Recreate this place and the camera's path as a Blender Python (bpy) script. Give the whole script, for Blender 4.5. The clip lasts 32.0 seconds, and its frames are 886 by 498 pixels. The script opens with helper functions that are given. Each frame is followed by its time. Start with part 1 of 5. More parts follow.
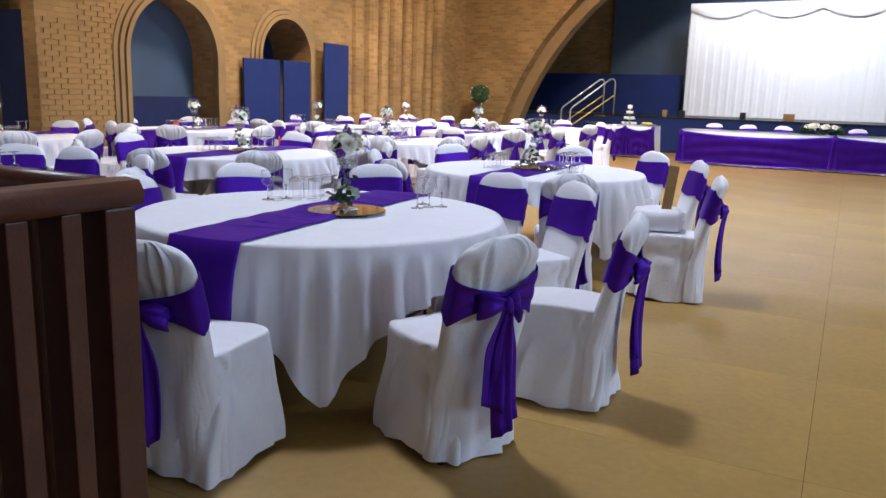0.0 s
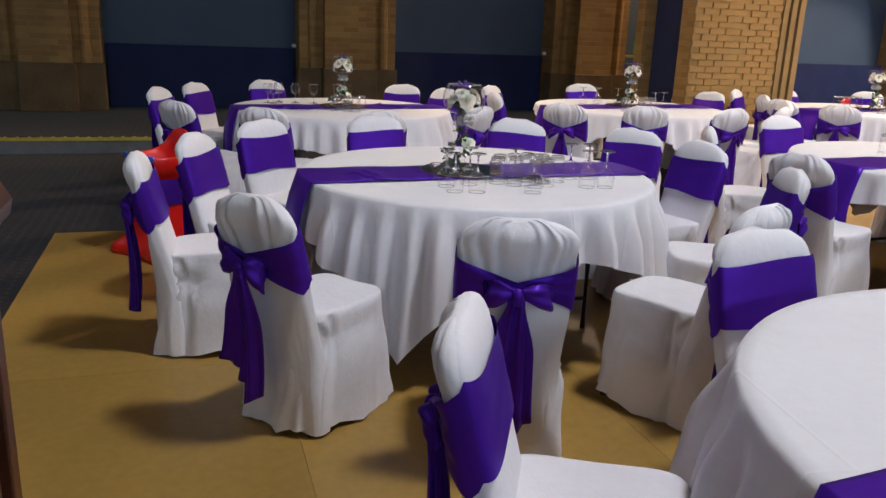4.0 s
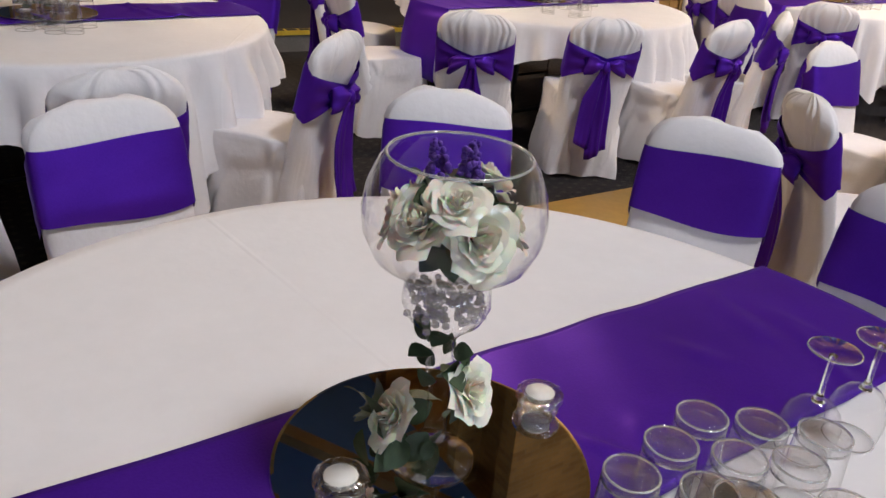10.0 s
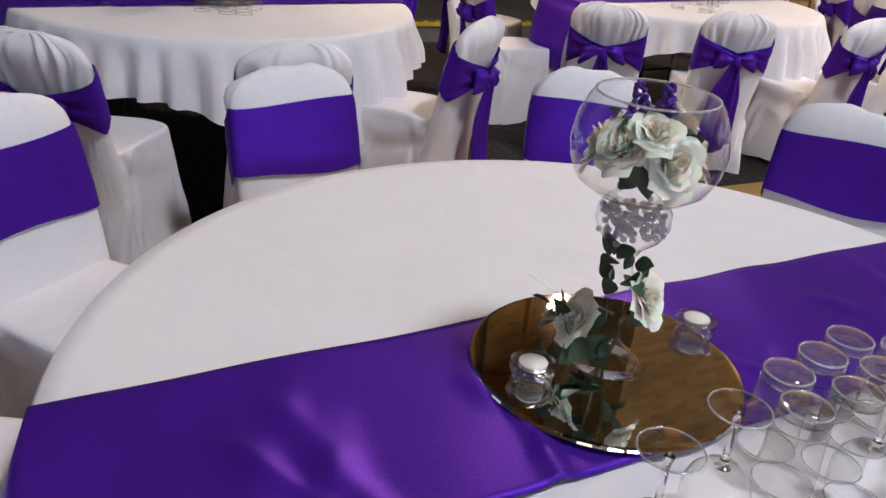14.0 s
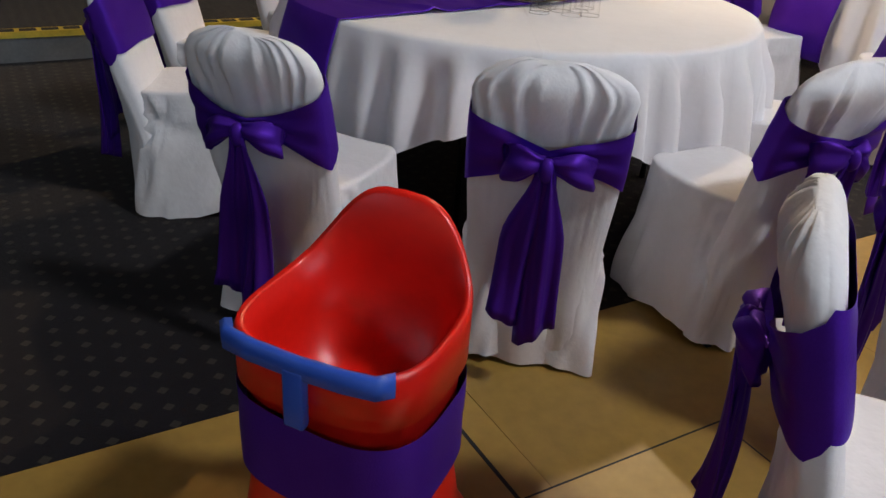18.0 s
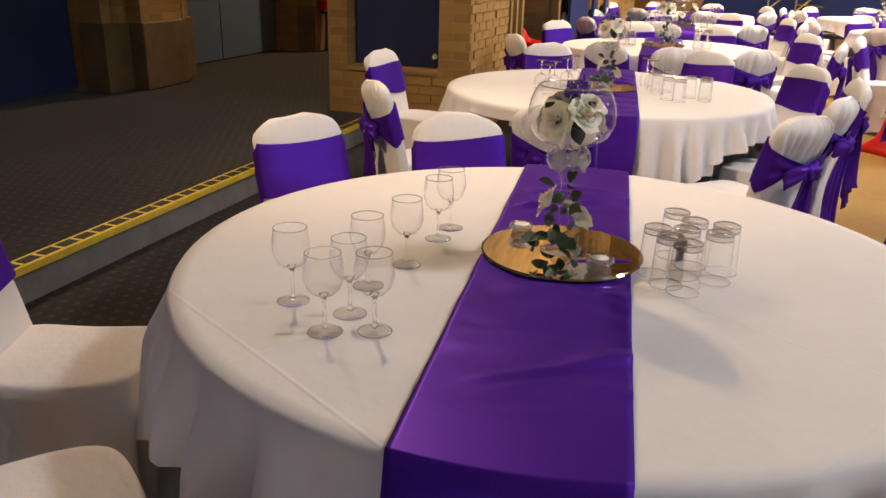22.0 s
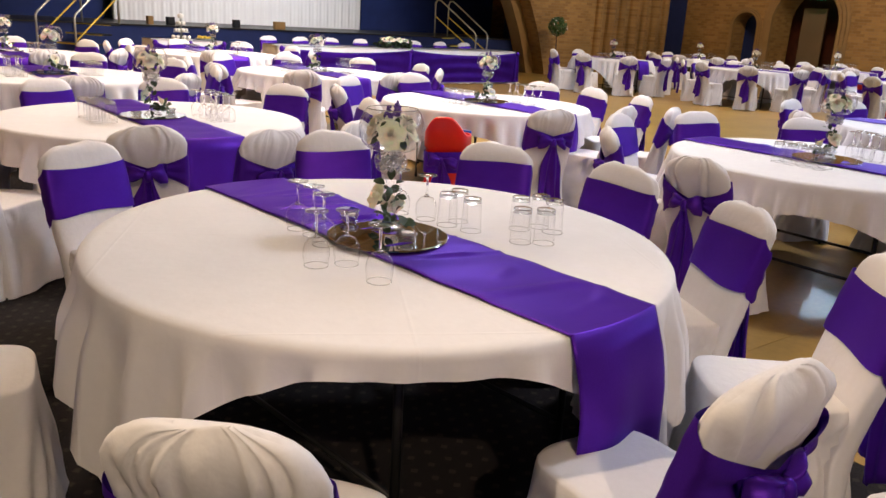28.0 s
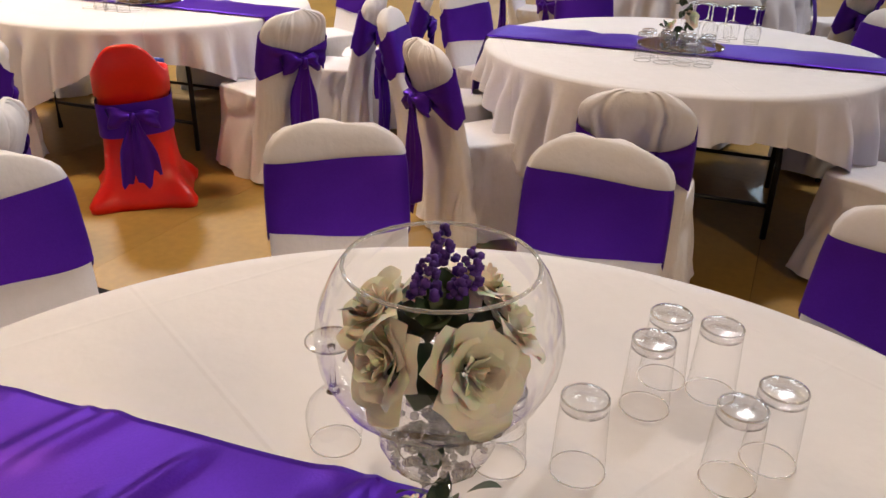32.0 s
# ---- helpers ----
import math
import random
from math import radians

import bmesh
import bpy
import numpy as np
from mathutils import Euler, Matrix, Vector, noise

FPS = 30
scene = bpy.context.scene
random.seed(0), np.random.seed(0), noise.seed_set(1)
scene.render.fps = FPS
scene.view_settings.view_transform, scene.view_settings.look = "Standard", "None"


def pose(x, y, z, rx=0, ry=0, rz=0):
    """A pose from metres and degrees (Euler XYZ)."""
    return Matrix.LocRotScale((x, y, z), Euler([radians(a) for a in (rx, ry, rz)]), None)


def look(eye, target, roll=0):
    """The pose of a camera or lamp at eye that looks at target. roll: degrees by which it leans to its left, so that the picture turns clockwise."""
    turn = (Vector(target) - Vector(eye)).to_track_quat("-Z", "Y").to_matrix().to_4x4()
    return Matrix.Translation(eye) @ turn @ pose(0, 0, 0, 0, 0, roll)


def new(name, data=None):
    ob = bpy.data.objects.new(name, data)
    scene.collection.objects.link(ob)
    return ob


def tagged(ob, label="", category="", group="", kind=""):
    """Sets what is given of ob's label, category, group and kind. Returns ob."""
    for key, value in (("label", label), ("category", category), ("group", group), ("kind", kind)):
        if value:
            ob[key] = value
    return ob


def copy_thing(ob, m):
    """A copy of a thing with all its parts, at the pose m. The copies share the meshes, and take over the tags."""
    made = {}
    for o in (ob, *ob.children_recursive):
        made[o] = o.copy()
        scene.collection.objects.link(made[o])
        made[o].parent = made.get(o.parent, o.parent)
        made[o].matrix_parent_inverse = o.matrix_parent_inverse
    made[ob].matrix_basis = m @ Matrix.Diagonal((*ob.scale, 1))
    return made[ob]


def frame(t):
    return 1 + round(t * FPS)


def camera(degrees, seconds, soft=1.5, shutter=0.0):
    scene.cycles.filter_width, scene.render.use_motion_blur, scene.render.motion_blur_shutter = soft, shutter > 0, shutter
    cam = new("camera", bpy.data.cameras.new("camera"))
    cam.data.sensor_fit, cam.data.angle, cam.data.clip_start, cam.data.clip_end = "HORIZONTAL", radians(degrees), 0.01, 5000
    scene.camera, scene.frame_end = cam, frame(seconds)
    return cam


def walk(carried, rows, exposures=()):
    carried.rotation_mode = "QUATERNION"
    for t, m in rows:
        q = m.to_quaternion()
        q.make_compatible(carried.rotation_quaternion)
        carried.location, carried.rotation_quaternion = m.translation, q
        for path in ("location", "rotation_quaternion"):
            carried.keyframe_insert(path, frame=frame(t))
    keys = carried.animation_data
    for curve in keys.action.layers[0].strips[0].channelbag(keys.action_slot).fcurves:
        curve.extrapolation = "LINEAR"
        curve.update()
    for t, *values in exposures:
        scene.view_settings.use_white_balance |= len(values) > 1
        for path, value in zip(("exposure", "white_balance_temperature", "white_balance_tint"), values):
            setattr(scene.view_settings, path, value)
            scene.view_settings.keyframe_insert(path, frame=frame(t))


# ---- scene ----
cam = camera(59.0, 32.0)
PATH = [
    (0, (0.126, 1.892, 1.364), (-0.764, 3.641, 0.975), 1.7),
    (0.5, (-0.028, 2.225, 1.362), (-1.08, 3.877, 0.957), 1.0),
    (1, (-0.107, 2.439, 1.398), (-1.278, 4.002, 0.966), 0.6),
    (1.5, (-0.232, 2.658, 1.412), (-1.532, 4.11, 0.965), 0.6),
    (2, (-0.449, 2.909, 1.43), (-1.887, 4.215, 0.954), 1.3),
    (2.5, (-0.657, 3.148, 1.434), (-2.286, 4.193, 0.93), 1.5),
    (3, (-0.876, 3.291, 1.444), (-2.645, 4.058, 0.912), 1.7),
    (3.5, (-1.198, 3.335, 1.4), (-3.034, 3.933, 0.879), 2.3),
    (5.5, (-2.486, 3.393, 1.464), (-4.242, 4.13, 0.852), 1.9),
    (6, (-2.823, 3.449, 1.469), (-4.538, 4.278, 0.859), 1.9),
    (6.5, (-3.179, 3.506, 1.456), (-4.853, 4.429, 0.871), 2.3),
    (7, (-3.42, 3.576, 1.455), (-5.057, 4.568, 0.877), 3.0),
    (7.5, (-3.617, 3.682, 1.461), (-5.228, 4.708, 0.87), 3.1),
    (8, (-3.805, 3.779, 1.464), (-5.391, 4.823, 0.837), 3.2),
    (8.5, (-4.059, 3.924, 1.431), (-5.631, 4.967, 0.767), 3.3),
    (9, (-4.202, 4.007, 1.436), (-5.752, 5.048, 0.721), 4.1),
    (9.5, (-4.347, 4.093, 1.428), (-5.877, 5.123, 0.653), 4.4),
    (10, (-4.465, 4.15, 1.433), (-5.952, 5.174, 0.575), 5.1),
    (10.5, (-4.535, 4.202, 1.403), (-6.02, 5.208, 0.516), 5.0),
    (11, (-4.567, 4.221, 1.402), (-6.051, 5.205, 0.492), 4.9),
    (11.5, (-4.572, 4.217, 1.425), (-6.038, 5.183, 0.465), 4.9),
    (12, (-4.57, 4.217, 1.435), (-5.999, 5.162, 0.402), 4.8),
    (12.5, (-4.555, 4.205, 1.431), (-5.939, 5.152, 0.341), 5.1),
    (13, (-4.506, 4.178, 1.44), (-5.876, 5.166, 0.37), 5.5),
    (13.5, (-4.443, 4.124, 1.436), (-5.901, 5.053, 0.43), 4.2),
    (14, (-4.34, 3.93, 1.41), (-5.943, 4.741, 0.531), 5.1),
    (14.5, (-4.301, 3.648, 1.425), (-5.973, 4.387, 0.612), 6.4),
    (15, (-4.315, 3.367, 1.414), (-6.05, 4.038, 0.679), 5.5),
    (15.5, (-4.455, 3.188, 1.406), (-6.212, 3.825, 0.693), 5.3),
    (17.5, (-5.405, 2.78, 1.294), (-6.968, 3.605, 0.356), 4.4),
    (18, (-5.652, 2.737, 1.289), (-7.168, 3.653, 0.36), 4.0),
    (18.6, (-5.972, 2.716, 1.305), (-7.479, 3.743, 0.483), 3.2),
    (19, (-6.216, 2.657, 1.341), (-7.658, 3.8, 0.559), 3.5),
    (19.3, (-6.397, 2.674, 1.337), (-7.828, 3.899, 0.664), 3.4),
    (19.5, (-6.449, 2.621, 1.393), (-7.822, 3.903, 0.706), 5.2),
    (20, (-6.821, 2.598, 1.389), (-8.063, 4.031, 0.753), 2.5),
    (20.5, (-7.152, 2.643, 1.397), (-8.26, 4.198, 0.801), 1.6),
    (21, (-7.465, 2.725, 1.42), (-8.417, 4.395, 0.87), 3.3),
    (21.5, (-7.761, 2.703, 1.451), (-8.517, 4.461, 0.87), 2.6),
    (22, (-8.014, 2.77, 1.436), (-8.595, 4.557, 0.75), 1.4),
    (22.5, (-8.268, 2.877, 1.457), (-8.638, 4.735, 0.815), 1.8),
    (23, (-8.534, 2.971, 1.443), (-8.54, 4.883, 0.856), 3.8),
    (23.5, (-8.757, 3.018, 1.44), (-8.488, 4.912, 0.856), 4.6),
    (24, (-8.975, 3.258, 1.456), (-8.521, 5.144, 0.969), 4.3),
    (24.5, (-9.17, 3.451, 1.458), (-8.495, 5.279, 1.009), 3.8),
    (26.5, (-9.935, 4.407, 1.503), (-8.858, 6.019, 1.013), 2.9),
    (27, (-9.949, 4.772, 1.484), (-8.859, 6.368, 0.97), 2.6),
    (27.5, (-9.987, 5.135, 1.476), (-8.875, 6.707, 0.934), 3.2),
    (28, (-9.978, 5.456, 1.47), (-8.808, 6.975, 0.901), 3.4),
    (28.5, (-9.897, 5.819, 1.454), (-8.647, 7.266, 0.866), 3.2),
    (29, (-9.888, 6.173, 1.449), (-8.535, 7.518, 0.849), 2.9),
    (29.5, (-9.875, 6.473, 1.479), (-8.417, 7.694, 0.859), 2.0),
    (30, (-9.716, 6.79, 1.467), (-8.155, 7.874, 0.844), 1.4),
    (30.5, (-9.57, 6.998, 1.456), (-7.927, 7.946, 0.821), 1.1),
    (31, (-9.439, 7.186, 1.476), (-7.749, 8.003, 0.786), 1.1),
    (31.5, (-9.266, 7.315, 1.457), (-7.568, 8.042, 0.689), 2.5),
    (32, (-9.104, 7.357, 1.465), (-7.449, 8.079, 0.605), 1.4),
]
walk(cam, [(t, look(e, g, r)) for t, e, g, r in PATH], [(0, 0.1, 5500, 9), (3, 0.1, 6050, 9), (7, 0.1, 6600, 7), (9, 0.03, 6550, 8), (12, 0.0, 6450, 10), (14, 0.1, 6200, 10), (16, 0.15, 6300, 10), (18, 0.2, 6350, 5), (19, 0.38, 6400, 5), (20, 0.42, 6800, 7), (21, 0.34, 7150, 9), (22, 0.22, 7150, 10), (23, 0.2, 6800, 10), (24, 0.0, 6500, 10), (27, 0.0, 6200, 10), (29, 0.0, 6250, 10), (30, 0.0, 6450, 10), (31, -0.08, 6750, 9), (32, -0.24, 6800, 10)])

# ---- light ----
world = bpy.data.worlds.new("sky")
scene.world = world
world.use_nodes = True
wn = world.node_tree.nodes
sky = wn.new("ShaderNodeTexSky")
sky.sky_type, sky.sun_disc = "NISHITA", False
sky.sun_elevation, sky.sun_rotation = radians(35), radians(100)
world.node_tree.links.new(sky.outputs[0], wn["Background"].inputs[0])
wn["Background"].inputs[1].default_value = 0.08


def area_lamp(name, m, w, h, power, colour):
    d = bpy.data.lights.new(name, "AREA")
    d.shape, d.size, d.size_y, d.energy, d.color = "RECTANGLE", w, h, power, colour
    ob = new(name, d)
    ob.matrix_world = m
    return ob


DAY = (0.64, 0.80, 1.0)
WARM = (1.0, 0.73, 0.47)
# daylight in the high windows of the east wall
WINDOW_Y = (-3.0, 3.0, 9.0, 15.0)
EAST, WEST, NORTH, SOUTH, CEIL = 14.0, -13.75, 22.55, -6.0, 7.6
RIGHT_X = 12.0
for y in WINDOW_Y:
    area_lamp("window_light", look(((RIGHT_X if y > 6 else EAST) - 0.12, y, 5.6), (EAST - 7.6, y, 4.0)), 3.4, 2.2, 290, DAY)
# added fill lights at the south wall, behind the walk: one cool, two warm
for x, p, tint in ((-7.5, 70, DAY), (-1.0, 36, (1.0, 0.80, 0.60)), (5.0, 42, (1.0, 0.80, 0.60))):
    area_lamp("south_fill", look((x, SOUTH + 0.12, 4.4), (x, SOUTH + 3, 3.4)), 3.0, 2.6, p, tint)


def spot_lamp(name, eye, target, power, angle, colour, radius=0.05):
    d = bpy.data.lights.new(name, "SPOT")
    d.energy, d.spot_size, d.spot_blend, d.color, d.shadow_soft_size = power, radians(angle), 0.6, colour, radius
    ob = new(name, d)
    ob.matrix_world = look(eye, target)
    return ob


# unseen ceiling lamps, mostly warm: place, aim, power; first two fit table shadows
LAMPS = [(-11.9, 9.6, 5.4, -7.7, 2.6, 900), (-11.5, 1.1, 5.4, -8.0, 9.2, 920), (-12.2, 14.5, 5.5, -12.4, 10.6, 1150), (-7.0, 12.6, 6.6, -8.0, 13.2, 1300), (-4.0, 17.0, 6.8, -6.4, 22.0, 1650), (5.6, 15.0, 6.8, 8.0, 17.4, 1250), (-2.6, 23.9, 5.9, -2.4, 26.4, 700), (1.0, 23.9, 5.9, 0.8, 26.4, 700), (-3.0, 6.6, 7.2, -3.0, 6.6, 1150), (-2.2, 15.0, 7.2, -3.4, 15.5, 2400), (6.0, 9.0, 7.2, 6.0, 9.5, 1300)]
# the other nine are fill, added to brighten the hall, aisle and stage
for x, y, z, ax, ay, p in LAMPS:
    spot_lamp("unseen_lamp_light", (x, y, z - 0.12), (ax, ay, 0.5 if y < NORTH else 2.2), p, ((58 if y > 5 else 46) if y < 12 and z < 5.7 else 150 if z < 5.7 else 125) if y < NORTH else 95, WARM if z < 6.9 and y < 20 else (0.98, 0.96, 1.0), 0.08 if z < 5.7 else 0.45)


# ---- materials ----
def material(name, colour, rough=0.6, metal=0.0, var=0.12, scale=8.0, fine=60.0, bump=0.1, spec=None, sheen=0.0, coat=0.0):
    m = bpy.data.materials.new(name)
    m.use_nodes = True
    t = m.node_tree
    n, l = t.nodes, t.links
    b = n["Principled BSDF"]
    co = n.new("ShaderNodeTexCoord")
    big, small = n.new("ShaderNodeTexNoise"), n.new("ShaderNodeTexNoise")
    big.inputs["Scale"].default_value, small.inputs["Scale"].default_value = scale, fine
    big.inputs["Detail"].default_value = 4
    for k in (big, small):
        l.new(co.outputs["Object"], k.inputs["Vector"])
    mix = n.new("ShaderNodeMix")
    mix.data_type = "FLOAT"
    mix.inputs[0].default_value = 0.35
    l.new(big.outputs["Fac"], mix.inputs[2])
    l.new(small.outputs["Fac"], mix.inputs[3])
    ramp = n.new("ShaderNodeValToRGB")
    c = Vector(colour[:3])
    ramp.color_ramp.elements[0].position, ramp.color_ramp.elements[1].position = 0.3, 0.7
    ramp.color_ramp.elements[0].color = (*(c * (1 - var)), 1)
    ramp.color_ramp.elements[1].color = (*[min(1, v * (1 + var)) for v in c], 1)
    l.new(mix.outputs[0], ramp.inputs[0])
    l.new(ramp.outputs[0], b.inputs["Base Color"])
    b.inputs["Roughness"].default_value, b.inputs["Metallic"].default_value = rough, metal
    if spec is not None:
        b.inputs["Specular IOR Level"].default_value = spec
    b.inputs["Sheen Weight"].default_value = sheen
    b.inputs["Coat Weight"].default_value = coat
    if bump:
        bp = n.new("ShaderNodeBump")
        bp.inputs["Strength"].default_value, bp.inputs["Distance"].default_value = bump, 0.01
        l.new(mix.outputs[0], bp.inputs["Height"])
        l.new(bp.outputs[0], b.inputs["Normal"])
    return m


def glass(name, colour=(1, 1, 1), rough=0.0, ior=1.45):
    m = bpy.data.materials.new(name)
    m.use_nodes = True
    b = m.node_tree.nodes["Principled BSDF"]
    b.inputs["Base Color"].default_value = (*colour, 1)
    b.inputs["Roughness"].default_value, b.inputs["IOR"].default_value = rough, ior
    b.inputs["Transmission Weight"].default_value = 1.0
    return m


def thin_glass(name, tint=0.96, edge=0.8, base=0.022, ripple=0.0):
    """Thin-walled glass: clear, with a gloss that grows towards the rim."""
    m = bpy.data.materials.new(name)
    m.use_nodes = True
    n, l = m.node_tree.nodes, m.node_tree.links
    n.remove(n["Principled BSDF"])
    tr, gl, lw, mx = n.new("ShaderNodeBsdfTransparent"), n.new("ShaderNodeBsdfGlossy"), n.new("ShaderNodeLayerWeight"), n.new("ShaderNodeMixShader")
    pw, ml = n.new("ShaderNodeMath"), n.new("ShaderNodeMath")
    tr.inputs[0].default_value = (tint, tint, tint, 1)
    gl.inputs["Roughness"].default_value = 0.02
    pw.operation, pw.inputs[1].default_value = "POWER", 3.4
    ml.operation, ml.inputs[1].default_value, ml.inputs[2].default_value = "MULTIPLY_ADD", edge, base
    if ripple:
        co, no, bp = n.new("ShaderNodeTexCoord"), n.new("ShaderNodeTexNoise"), n.new("ShaderNodeBump")
        no.inputs["Scale"].default_value = 90.0
        bp.inputs["Strength"].default_value, bp.inputs["Distance"].default_value = ripple, 0.004
        gl.inputs["Roughness"].default_value = 0.07
        l.new(co.outputs["Object"], no.inputs["Vector"])
        l.new(no.outputs["Fac"], bp.inputs["Height"])
        l.new(bp.outputs[0], gl.inputs["Normal"])
    l.new(lw.outputs["Facing"], pw.inputs[0])
    l.new(pw.outputs[0], ml.inputs[0])
    l.new(ml.outputs[0], mx.inputs[0])
    l.new(tr.outputs[0], mx.inputs[1])
    l.new(gl.outputs[0], mx.inputs[2])
    l.new(mx.outputs[0], n["Material Output"].inputs[0])
    return m


def emitter(name, colour, strength):
    m = bpy.data.materials.new(name)
    m.use_nodes = True
    b = m.node_tree.nodes["Principled BSDF"]
    b.inputs["Base Color"].default_value = (*colour, 1)
    b.inputs["Emission Color"].default_value = (*colour, 1)
    b.inputs["Emission Strength"].default_value = strength
    return m


# glow for the diffusers of the unseen lamps, there to glint in glassware
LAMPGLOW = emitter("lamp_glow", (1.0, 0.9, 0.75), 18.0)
# made-up glow for a pale ceiling panel, not a known source of daylight
PANELGLOW = emitter("ceiling_panel_glow", (0.80, 1.0, 0.92), 0.24)


def brick_material(name, c1, c2, mortar, axis):
    """Bricks of 225 x 75 mm courses, laid in the wall's own plane."""
    m = material(name, c1, 0.85, bump=0.25, fine=90)
    t = m.node_tree
    n, l = t.nodes, t.links
    b = n["Principled BSDF"]
    co = n.new("ShaderNodeNewGeometry")
    sep, comb = n.new("ShaderNodeSeparateXYZ"), n.new("ShaderNodeCombineXYZ")
    l.new(co.outputs["Position"], sep.inputs[0])
    add = n.new("ShaderNodeMath")
    add.operation = "ADD"
    l.new(sep.outputs["X"], add.inputs[0])
    l.new(sep.outputs["Y"], add.inputs[1])
    l.new(add.outputs[0], comb.inputs["X"])
    l.new(sep.outputs["Z"], comb.inputs["Y"])
    br = n.new("ShaderNodeTexBrick")
    br.inputs["Scale"].default_value = 1.0
    br.inputs["Brick Width"].default_value, br.inputs["Row Height"].default_value = 0.225, 0.075
    br.inputs["Mortar Size"].default_value, br.inputs["Mortar Smooth"].default_value = 0.006, 0.3
    br.inputs["Bias"].default_value = -0.1
    br.inputs["Color1"].default_value, br.inputs["Color2"].default_value = (*c1, 1), (*c2, 1)
    br.inputs["Mortar"].default_value = (*mortar, 1)
    l.new(comb.outputs[0], br.inputs["Vector"])
    no = n.new("ShaderNodeTexNoise")
    no.inputs["Scale"].default_value, no.inputs["Detail"].default_value = 0.9, 6
    l.new(co.outputs["Position"], no.inputs["Vector"])
    mx = n.new("ShaderNodeMix")
    mx.data_type, mx.blend_type = "RGBA", "OVERLAY"
    mx.inputs[0].default_value = 0.55
    l.new(br.outputs["Color"], mx.inputs[6])
    l.new(no.outputs["Fac"], mx.inputs[7])
    l.new(mx.outputs[2], b.inputs["Base Color"])
    bp = n.new("ShaderNodeBump")
    bp.inputs["Strength"].default_value, bp.inputs["Distance"].default_value = 0.6, 0.008
    bp.invert = True
    l.new(br.outputs["Fac"], bp.inputs["Height"])
    l.new(bp.outputs[0], b.inputs["Normal"])
    return m


BRICK = brick_material("brick", (0.37, 0.215, 0.066), (0.25, 0.135, 0.040), (0.30, 0.20, 0.09), 0)
BRICKS = material("brick_piece", (0.35, 0.20, 0.062), 0.85, var=0.25, scale=5, bump=0.35)
STONE = material("buff_stone", (0.30, 0.185, 0.068), 0.8, var=0.2, scale=2.0, bump=0.3)
PLINTH = material("dark_stone", (0.15, 0.095, 0.042), 0.85, var=0.35, scale=3.0, bump=0.4)
NAVY = material("navy_panel", (0.008, 0.016, 0.075), 0.8, var=0.25, scale=3, bump=0.2)
BLUE = material("blue_cloth_panel", (0.008, 0.021, 0.115), 0.85, var=0.15, scale=4, fine=200, bump=0.25)
SLATE = material("grey_blue_paint", (0.05, 0.08, 0.13), 0.6, var=0.12, scale=1.5, bump=0.05)
WHITE = material("white_cloth", (0.78, 0.77, 0.80), 0.85, var=0.03, scale=11, fine=46, bump=0.42)
CLOTH = material("white_table_linen", (0.78, 0.77, 0.80), 0.85, var=0.03, scale=6, fine=34, bump=0.24)
DRAPE = material("white_voile", (0.80, 0.80, 0.80), 0.8, var=0.03, scale=2, fine=200, bump=0.05, sheen=0.2)
SATIN = material("purple_satin", (0.076, 0.017, 0.345), 0.41, var=0.15, scale=6, fine=260, bump=0.10, spec=0.2, metal=0.42)
SATIN.node_tree.nodes["Principled BSDF"].inputs["Specular Tint"].default_value = (0.42, 0.20, 1.0, 1)
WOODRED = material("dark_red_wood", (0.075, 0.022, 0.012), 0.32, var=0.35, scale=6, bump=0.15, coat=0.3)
DARKWOOD = material("dark_varnished_wood", (0.075, 0.021, 0.010), 0.38, var=0.4, scale=9, fine=120, bump=0.15)
RED = material("red_plastic", (0.70, 0.010, 0.006), 0.34, var=0.06, bump=0.05)
STRAP = material("blue_plastic", (0.03, 0.10, 0.55), 0.4, var=0.05)
STEEL = material("painted_steel", (0.45, 0.46, 0.42), 0.35, metal=0.8, var=0.1)
DARKMETAL = material("dark_steel", (0.03, 0.03, 0.032), 0.45, metal=0.6)
YELLOW = material("yellow_nosing", (0.62, 0.46, 0.05), 0.6, var=0.2, scale=14)
RUBBER = material("black_rubber", (0.015, 0.015, 0.016), 0.8)
GREYNOSE = material("grey_nosing", (0.16, 0.16, 0.16), 0.6, var=0.2)
PLASTER = material("plaster", (0.17, 0.12, 0.07), 0.9, var=0.1, scale=1.0)
TIMBER = material("ceiling_boards", (0.26, 0.155, 0.05), 0.7, var=0.25, scale=1.5, bump=0.1)
ORANGE = material("orange_plastic", (0.55, 0.12, 0.02), 0.5)
ROSE = material("cream_petals", (0.93, 0.88, 0.75), 0.6, var=0.05, scale=25, bump=0.1, sheen=0.2)
pb = ROSE.node_tree.nodes["Principled BSDF"]
pb.inputs["Subsurface Weight"].default_value, pb.inputs["Subsurface Scale"].default_value = 0.35, 0.012
LEAF = material("rose_leaves", (0.028, 0.055, 0.022), 0.5, var=0.4, scale=30, bump=0.15)
VIOLET = material("violet_flowers", (0.09, 0.03, 0.30), 0.7, var=0.35, scale=60)
WAX = material("white_wax", (0.85, 0.83, 0.78), 0.5, var=0.02)
GLASS = thin_glass("clear_glass", 0.995, 1.0, 0.032)
BOWLGLASS = thin_glass("bowl_glass", 0.995, 0.8, 0.055)
CRYSTAL = thin_glass("cut_crystal", 0.97, 1.0, 0.30, 0.8)


